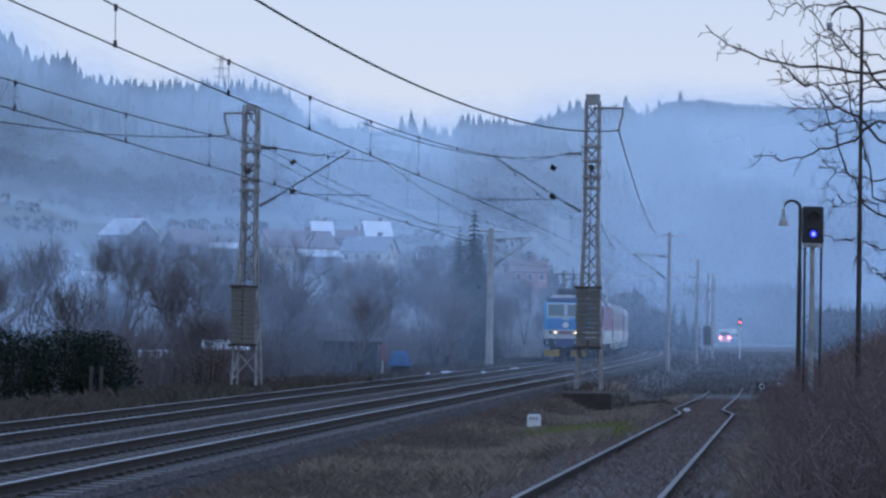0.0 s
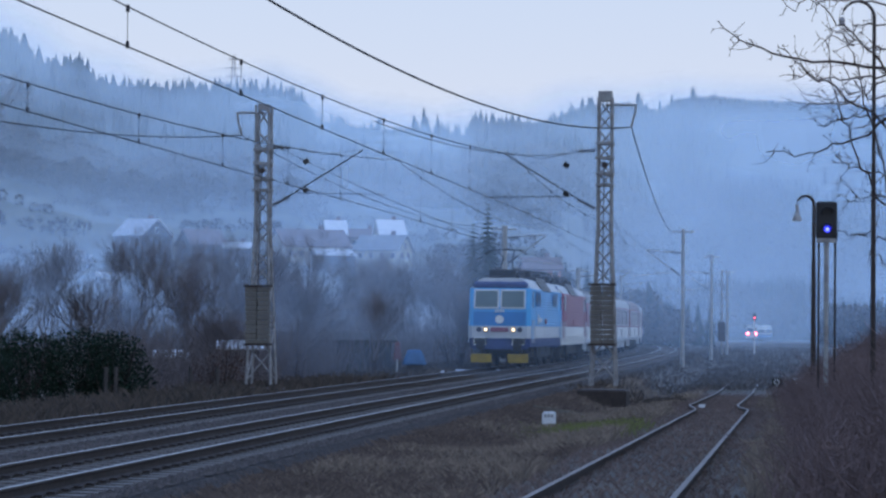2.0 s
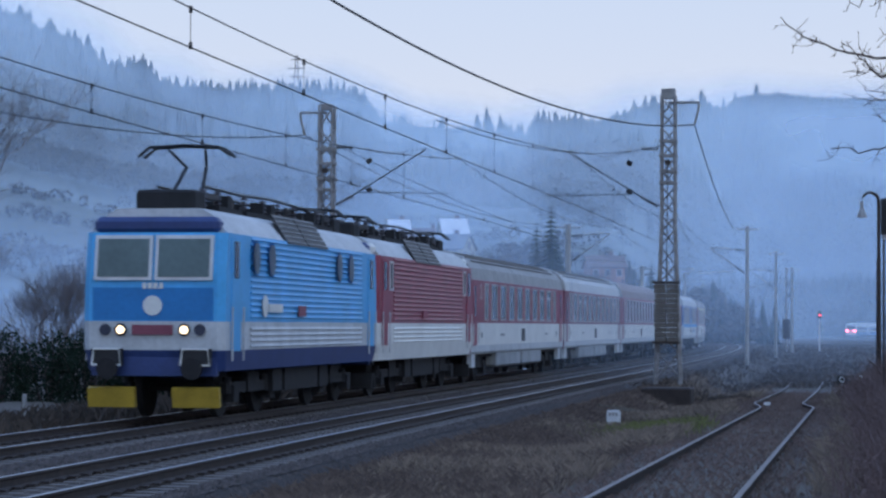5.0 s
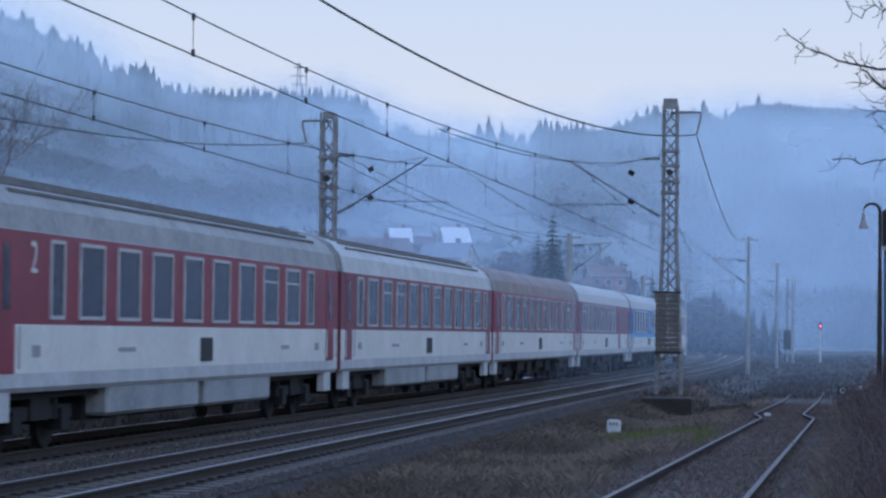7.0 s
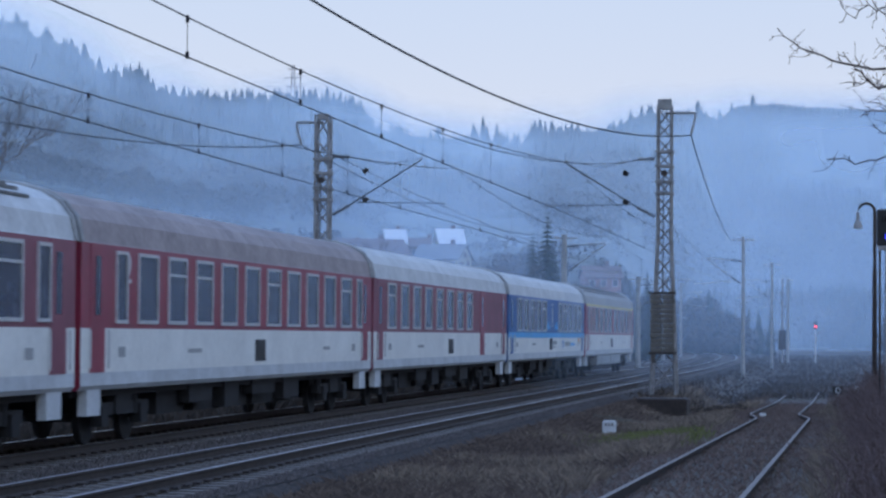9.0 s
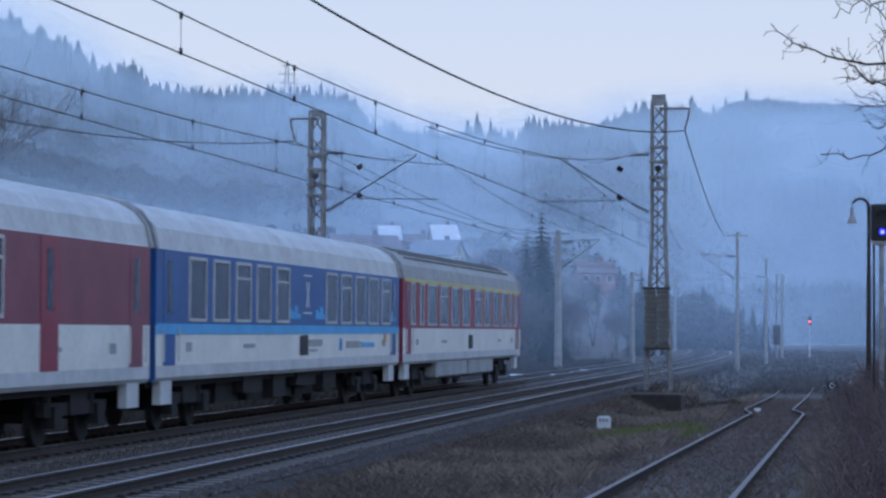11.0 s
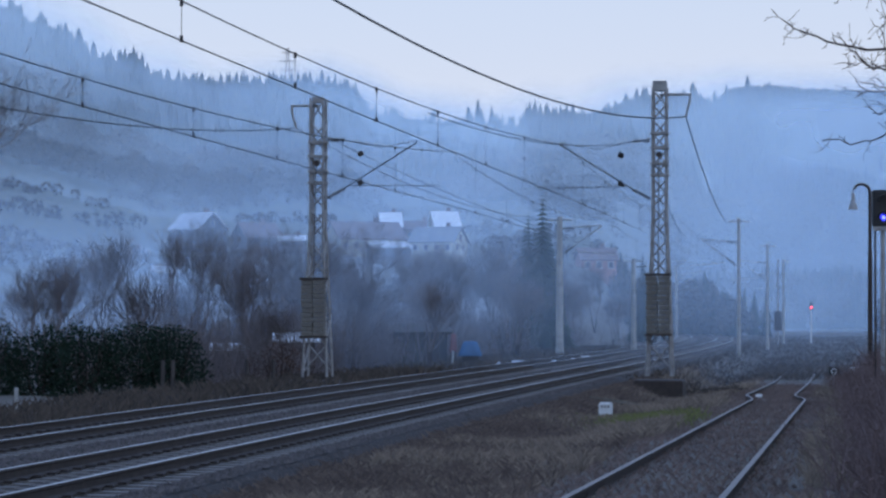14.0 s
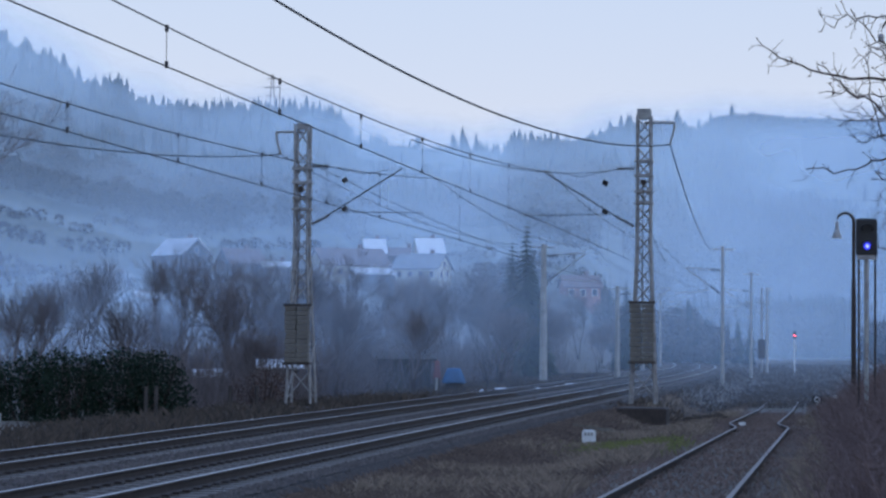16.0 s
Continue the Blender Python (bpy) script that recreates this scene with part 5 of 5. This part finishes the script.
HOUSES = [
    ("dark timber house with a frosted roof", -45.5, 468, 15.4, 7.5, 7.0, 2.4, 2.8, -42, M_PLANK, M_FROST, None, M_SNOW, 3),
    ("small dark house with a brown tiled roof", -34.8, 466, 13.8, 6.5, 6.5, 2.4, 2.6, 28, M_PLANK, M_TILE, None, M_TILE, 2),
    ("low shed with a snow-white flat-pitched roof", -28.0, 462, 13.6, 4.6, 4, 2.0, 0.8, 5, M_PLANK, M_SNOW, None, None, 2),
    ("long cream house with a brown roof and a frosted lean-to", -15.6, 470, 13.2, 12.5, 8.0, 3.0, 2.9, 24, M_RENDER, M_TILE, (2.5, 8.0), M_TILE, 6),
    ("white house with a steep snow-covered roof", -11.8, 505, 17.0, 3.6, 7, 2.6, 2.6, 8, M_RENDER, M_SNOW, None, None, 2),
    ("white house with a steep snow-covered roof", -1.2, 500, 16.6, 4.6, 7, 2.6, 3.0, 12, M_RENDER, M_SNOW, None, None, 3),
    ("brown link building between the snowy houses", -6.3, 508, 16.6, 6.5, 5, 2.6, 1.5, 10, M_TILE, M_TILE, None, None, 3),
    ("grey-roofed house with a cream gable", -2.2, 478, 13.4, 8.5, 7.0, 2.5, 2.6, -22, M_RENDER, M_SLATE, None, M_SLATE, 4),
    ("low outbuilding with a frosted roof", -19.5, 492, 16.6, 5.5, 4, 1.8, 0.9, 6, M_PLANK, M_SNOW, None, None, 2),
    ("faded pink house among trees in the mist", 24.6, 440, ground_z(24.6, 440), 6.0, 5.0, 2.2, 1.8, 10, M_PINK, M_TILE, None, None, 3),
    ("low outbuilding with a frosted roof", -52.5, 430, 11.4, 4.2, 3.2, 1.0, 0.6, 0, M_PLANK, M_SNOW, None, None, 2),
    ("low outbuilding with a frosted roof", -44.0, 400, 7.6, 3.6, 3.2, 1.2, 0.9, 14, M_PLANK, M_SNOW, None, None, 2)]
for h in HOUSES:
    house(*h)


# ---- gardens beyond the far track ----
def shed(x, y, w, dp, h, label, roof_m, rz=0):
    ob = thing("shed", label, "shed", "garden sheds", pose(x, y, ground_z(x, y) - 0.1, 0, 0, rz))
    bm = bmesh.new()
    box(bm, (0, 0, h / 2), (w, dp, h))
    part("wall", bm, M_PLANK, ob)
    bm = bmesh.new()
    box(bm, (0, -0.1, h + 0.12), (w + 0.5, dp + 0.6, 0.08), 0, Matrix.Rotation(radians(9), 3, "X"))
    part("roof", bm, roof_m, ob)
    bm = bmesh.new()
    box(bm, (w * 0.2, -dp / 2 - 0.02, h * 0.42), (0.8, 0.05, h * 0.8))
    part("door", bm, M_BARK, ob)


shed(-1.6, 128, 2.6, 2.2, 1.9, "dark timber garden shed with a dark roof", M_PLANK, 8)
shed(-6.4, 108, 1.5, 1.4, 1.6, "dark hut with a frosted roof", M_SNOW, 4)
shed(-9.6, 112, 1.2, 1.0, 1.2, "dark hut with a frosted roof", M_SNOW, 4)


def covered_stack(x, y, sx, h, material, label):
    ob = thing("covered_stack", label, "stack", "covered stacks", pose(x, y, ground_z(x, y) - 0.05))
    bm = bmesh.new()
    bmesh.ops.create_grid(bm, x_segments=9, y_segments=7, size=1)
    for v in bm.verts:
        r = max(abs(v.co.x), abs(v.co.y))
        v.co = Vector((v.co.x * sx / 2, v.co.y * 0.5, h * (1 - max(0, r - 0.6) * 1.2) + 0.05 * noise.noise(v.co * 3)))
    bmesh.ops.solidify(bm, geom=bm.faces[:], thickness=0.02)
    part("cover", bm, material, ob, smooth=True)
    bm = bmesh.new()
    box(bm, (0, 0, h * 0.42), (sx * 0.7, 0.6, h * 0.84))
    part("stack_core", bm, M_PLANK, ob)


covered_stack(0.95, 124, 1.15, 1.4, M_BLUE_TARP, "blue tarpaulin over a stack beside the shed")
covered_stack(0.15, 127, 0.4, 1.75, M_RED_TARP, "faded red cloth over a stack beside the shed")

for x, y, w, rz in ((3.4, 126, 0.9, 20), (3.95, 125, 0.75, 5), (4.9, 128, 0.7, 12), (6.1, 137, 0.8, 10), (7.2, 142, 1.1, 12), (2.1, 124, 0.5, 0)):
    ob = thing("frosted_slab", "pale frosted concrete slab lying beyond the far track", "slab", "slabs", pose(x, y, ground_z(x, y) + 0.12, 3, 0, rz))
    bm = bmesh.new()
    box(bm, (0, 0, 0), (w, 0.9, 0.3))
    bmesh.ops.bevel(bm, geom=bm.edges[:], offset=0.03, affect="EDGES")
    part("slab", bm, M_SNOW, ob)

for x, y, h, m in ((-8.55, 77.2, 1.15, M_PLANK), (-8.25, 77.2, 1.15, M_PLANK), (-6.9, 88, 1.05, M_PLANK), (-6.0, 88, 1.1, M_PLANK), (-5.1, 92, 1.1, M_PLANK), (-11.7, 70, 0.75, M_CONCRETE), (0.1, 118, 1.0, M_CONCRETE), (-2.0, 112, 0.9, M_PLANK)):
    bm = bmesh.new()
    z = ground_z(x, y) - 0.1
    tube(bm, [(x, y, z), (x + 0.02, y, z + h)], 0.07, 0.06, 6)
    tagged(part("fence_post", bm, m), "weathered post in the grass beyond the tracks", "post", "posts")


# ---- signals, lamps and markers ----
def gooseneck(x, y, z0, h, reach, drop, r, label, bell, group):
    ob = thing("lamp_post", label, "lamp post", group, pose(x, y, z0))
    bm = bmesh.new()
    tube(bm, [(0, 0, -0.5), (0, 0, h * 0.6)], r * 1.5, r * 1.2, 10)
    tube(bm, [(0, 0, h * 0.6)] + [(0, 0, h - reach * 0.5)] + [(-reach / 2 + reach / 2 * math.cos(a), 0, h - reach * 0.5 + reach / 2 * math.sin(a)) for a in np.linspace(0.2, 3.0, 9)], r, r * 0.6, 8)
    part("post", bm, M_RUST, ob)
    bm = bmesh.new()
    prof = [(0.03, 0.0), (0.05, -0.05), (0.055, -drop * 0.5), (bell * 0.55, -drop * 0.62), (bell, -drop), (bell * 0.9, -drop)]
    rings = [[bm.verts.new((-reach + q * math.cos(6.28319 * k / 14), q * math.sin(6.28319 * k / 14), h - reach * 0.5 + w)) for k in range(14)] for q, w in prof]
    for u, w in zip(rings, rings[1:]):
        for k in range(14):
            bm.faces.new((u[k], u[(k + 1) % 14], w[(k + 1) % 14], w[k]))
    bm.faces.new(rings[0])
    part("shade", bm, M_STEEL, ob)
    return ob


gooseneck(13.72, 85, 0.9, 5.45, 0.55, 0.55, 0.06, "dark gooseneck lamp post with a bell-shaped shade", 0.17, "gooseneck lamps")
gooseneck(7.38, 40, 0.6, 6.45, 0.5, 0.12, 0.03, "tall rusty gooseneck lamp post behind the bare tree", 0.06, "gooseneck lamps")

ob = thing("shunting_signal", "black two-lamp shunting signal showing blue, on a striped post", "signal", m=pose(9.98, 60, 0.55))
bm = bmesh.new()
box(bm, (0, 0, 3.95), (0.48, 0.22, 0.86))
bmesh.ops.bevel(bm, geom=bm.edges[:], offset=0.04, affect="EDGES")
hd = part("signal_head", bm, M_BLACK, ob)
for z, m in ((3.74, M_BLUE_LAMP), (4.12, M_BLACK)):
    bm = bmesh.new()
    tube(bm, [(0, -0.1, z), (0, -0.13, z)], 0.085, n=20)
    part("lens", bm, m, hd)
    bm = bmesh.new()
    for k in range(9):
        a = math.pi * k / 8
        tube(bm, [(0.12 * math.cos(a), -0.1, z + 0.12 * math.sin(a)), (0.12 * math.cos(a), -0.28, z + 0.12 * math.sin(a))], 0.018, n=4)
    part("hood", bm, M_BLACK, hd)
bm = bmesh.new()
tube(bm, [(0, -0.13, 3.735), (0, -0.14, 3.735)], 0.045, n=14)
part("lamp_filament", bm, M_BLUE_CORE, hd)
for k in range(8):
    bm = bmesh.new()
    tube(bm, [(0, 0, -0.5 + 0.5 * k), (0, 0, 0.0 + 0.5 * k)], 0.055, n=10)
    part("post_section", bm, M_CONCRETE if k % 3 else M_STEEL, ob)
for dx in (-0.16, 0.22):
    bm = bmesh.new()
    tube(bm, [(dx, 0.1, -0.5), (dx, 0.1, 3.6 if dx < 0 else 3.9)], 0.028)
    part("ladder_rail", bm, M_RUST, ob)
bm = bmesh.new()
box(bm, (0, 0, 3.48), (0.42, 0.2, 0.1))
part("head_bracket", bm, M_STEEL, ob)


def far_signal(x, y, z, h, label):
    ob = thing("main_signal", label, "signal", "main signals", pose(x, y, z - 0.4))
    bm = bmesh.new()
    tube(bm, [(0, 0, 0), (0, 0, h + 0.4)], 0.09, n=8)
    part("post", bm, M_STRIP_W, ob)
    bm = bmesh.new()
    box(bm, (0, 0, h + 0.4), (0.4, 0.25, 0.9))
    part("signal_head", bm, M_BLACK, ob)
    bm = bmesh.new()
    tube(bm, [(0, -0.12, h + 0.3), (0, -0.2, h + 0.3)], 0.1, n=14)
    part("lens", bm, M_RED_LAMP, ob)


far_signal(41.6, 300, -0.5, 3.85, "distant main signal showing red in the mist")

ob = thing("relay_cabinet", "dark weight stack on a distant mast in the mist", "cabinet", m=pose(33.0, 262, -0.6))
bm = bmesh.new()
tube(bm, [(0, 0, 0), (0, 0, 8.5)], 0.12, 0.09, 8)
part("post", bm, M_STEEL, ob)
bm = bmesh.new()
box(bm, (0, 0, 2.3), (0.75, 0.4, 2.0))
bmesh.ops.bevel(bm, geom=bm.edges[:], offset=0.04, affect="EDGES")
part("weight_stack", bm, M_RUST, ob)

ob = thing("marker_stone", "pale concrete kilometre stone with worn markings", "marker stone", m=pose(3.82, 64, ground_z(3.82, 64) + 0.06, 0, 0, -8))
bm = bmesh.new()
box(bm, (0, 0, 0.13), (0.33, 0.24, 0.58))
bmesh.ops.bevel(bm, geom=bm.edges[:], offset=0.035, segments=2, affect="EDGES")
part("stone", bm, M_STRIP_W, ob)
bm = bmesh.new()
for k in range(3):
    box(bm, (-0.08 + 0.08 * k, -0.123, 0.32), (0.05, 0.008, 0.08))
part("number_bars", bm, M_STEEL, ob)

ob = thing("culvert_edge", "stained concrete edge of a culvert beside the ballast", "culvert", m=pose(4.7, 74, -0.42, 0, 8, 14))
bm = bmesh.new()
box(bm, (0, 0, 0), (1.5, 0.3, 0.1))
part("kerb", bm, M_WEIGHT, ob)
bm = bmesh.new()
box(bm, (0, 0.05, -0.35), (1.4, 0.2, 0.6))
part("headwall", bm, M_RUST, ob)

p = Vector((14.0, 95, -0.52))
ob = thing("point_indicator", "black square board with a white ring on a short post", "marker board", m=pose(*p))
bm = bmesh.new()
tube(bm, [(0, 0, -0.4), (0, 0, 0.45)], 0.03)
part("post", bm, M_STEEL, ob)
bm = bmesh.new()
box(bm, (0, 0, 0.55), (0.37, 0.04, 0.3))
part("board", bm, M_BLACK, ob)
bm = bmesh.new()
ring = [(0.09 * math.cos(6.28319 * k / 16), -0.03, 0.55 + 0.09 * math.sin(6.28319 * k / 16)) for k in range(17)]
tube(bm, ring, 0.024, n=5)
part("ring", bm, M_STRIP_W, ob)

for x, y, h, m, lab in ((15.1, 102, 0.75, M_RUST, "short dark point lever post beside the siding"), (16.4, 106, 0.8, M_STRIP_W, "short white point lever post beside the siding"), (9.9, 83.5, 0.12, M_STRIP_W, "white painted block on the kinked rail")):
    bm = bmesh.new()
    z = ground_z(x, y) - 0.05
    tube(bm, [(x, y, z), (x, y, z + h * 0.6), (x + 0.04, y, z + h)], 0.06, 0.05, 8)
    box(bm, (x, y, z + h + 0.02), (0.2, 0.12, 0.1))
    tagged(part("lever_post", bm, m), lab, "post", "lever posts")

# ---- pylon on the hill ----
ob = thing("pylon", "slender lattice power pylon on the hilltop", "pylon", m=pose(-75.6, 1200, ground_z(-75.6, 1200)))
bm = bmesh.new()
for sx in (-1, 1):
    for sy in (-1, 1):
        tube(bm, [(sx * 1.6, sy * 1.6, -1), (sx * 0.35, sy * 0.35, 26)], 0.2, n=4)
part("leg", bm, M_STEEL, ob)
for z, w in ((16, 3.0), (20, 4.0), (24, 2.5)):
    bm = bmesh.new()
    tube(bm, [(-w, 0, z), (w, 0, z)], 0.2, n=4)
    part("crossarm", bm, M_STEEL, ob)


# ---- valley haze, put in as thin tinted see-through sheets lit by the sky ----
def haze_sheet_material(alpha, y, top):
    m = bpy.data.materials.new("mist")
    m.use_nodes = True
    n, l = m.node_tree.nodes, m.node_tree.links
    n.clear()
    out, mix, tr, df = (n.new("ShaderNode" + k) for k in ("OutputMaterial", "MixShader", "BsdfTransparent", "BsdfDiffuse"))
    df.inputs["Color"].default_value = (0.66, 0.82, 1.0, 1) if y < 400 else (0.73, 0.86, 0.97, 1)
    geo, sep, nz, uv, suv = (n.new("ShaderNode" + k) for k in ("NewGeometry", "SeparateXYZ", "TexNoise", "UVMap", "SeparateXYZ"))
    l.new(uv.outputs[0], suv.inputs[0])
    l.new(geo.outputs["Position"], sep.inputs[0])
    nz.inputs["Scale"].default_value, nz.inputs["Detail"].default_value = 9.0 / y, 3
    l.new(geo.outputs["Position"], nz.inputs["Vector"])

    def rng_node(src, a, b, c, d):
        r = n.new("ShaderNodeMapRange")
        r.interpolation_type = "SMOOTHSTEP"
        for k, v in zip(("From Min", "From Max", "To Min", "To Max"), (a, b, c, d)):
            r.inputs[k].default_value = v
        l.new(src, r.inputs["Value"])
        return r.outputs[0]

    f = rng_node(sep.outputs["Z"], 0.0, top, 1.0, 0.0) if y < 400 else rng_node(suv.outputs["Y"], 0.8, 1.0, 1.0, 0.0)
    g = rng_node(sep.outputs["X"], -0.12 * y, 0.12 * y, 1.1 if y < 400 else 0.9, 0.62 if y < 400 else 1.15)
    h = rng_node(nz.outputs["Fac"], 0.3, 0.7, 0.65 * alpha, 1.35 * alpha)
    # the near sheets hold less haze low down, so the dark gardens show through
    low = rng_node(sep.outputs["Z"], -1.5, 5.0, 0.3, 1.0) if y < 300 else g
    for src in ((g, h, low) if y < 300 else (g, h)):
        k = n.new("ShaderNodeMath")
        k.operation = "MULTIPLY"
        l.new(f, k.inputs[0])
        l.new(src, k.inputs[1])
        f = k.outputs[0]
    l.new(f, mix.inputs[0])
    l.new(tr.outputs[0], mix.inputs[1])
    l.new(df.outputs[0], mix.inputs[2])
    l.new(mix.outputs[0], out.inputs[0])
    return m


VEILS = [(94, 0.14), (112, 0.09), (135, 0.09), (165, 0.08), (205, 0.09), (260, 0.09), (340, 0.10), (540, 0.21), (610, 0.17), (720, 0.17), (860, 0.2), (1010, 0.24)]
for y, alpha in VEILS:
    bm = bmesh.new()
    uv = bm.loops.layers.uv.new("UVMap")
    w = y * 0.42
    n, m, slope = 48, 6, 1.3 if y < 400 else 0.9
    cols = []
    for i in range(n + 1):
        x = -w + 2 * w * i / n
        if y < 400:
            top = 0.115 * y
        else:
            # the far haze sheets follow the hills' crest and fade out just over it
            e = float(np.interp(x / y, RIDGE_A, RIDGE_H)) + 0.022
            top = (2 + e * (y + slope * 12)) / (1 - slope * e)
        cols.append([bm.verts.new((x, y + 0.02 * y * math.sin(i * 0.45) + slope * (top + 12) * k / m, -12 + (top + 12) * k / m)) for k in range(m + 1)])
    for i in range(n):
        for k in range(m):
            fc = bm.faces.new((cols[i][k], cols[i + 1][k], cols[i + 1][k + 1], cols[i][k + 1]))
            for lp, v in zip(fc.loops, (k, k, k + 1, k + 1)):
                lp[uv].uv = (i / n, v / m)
    tagged(part("mist", bm, haze_sheet_material(alpha, y, 0.115 * y)), "tinted see-through sheet that stands in for valley haze", "mist", kind="stuff")


# ---- what moves ----
def motions():
    # distance of each car's middle behind the front is measured along the far track
    ys = np.arange(-480, 420, 0.5)
    pts = np.array([main_at(float(y), -SPACING) for y in ys])
    run = np.concatenate([[0], np.cumsum(np.linalg.norm(np.diff(pts, axis=0), axis=1))])
    times = [0.5 * k for k in range(33)]
    for ob, back in TRAIN:
        rows = []
        for t in times:
            front = np.interp(170.12 - 23.68 * t, ys, run) + back
            p = [np.interp(front, run, pts[:, k]) for k in (0, 1)]
            a, b = ([np.interp(front + d, run, pts[:, k]) for k in (0, 1)] for d in (-9, 9))
            rows.append((t, pose(p[0], p[1], 0, 0, 0, math.degrees(math.atan2(a[1] - b[1], a[0] - b[0])))))
        walk(ob, rows)
    # the railcar's tail goes off to the right and away
    rows = []
    for t in times:
        d = 13.5 * t
        x, y, r = 78.4 + 0.2 * d + 0.0016 * d * d, 590 + d, 79 - 0.15 * d
        rows.append((t, pose(x + 14 * math.cos(radians(r)), y + 14 * math.sin(radians(r)), -0.75, 0, 0, r)))
    walk(RAILCAR, rows)


motions()
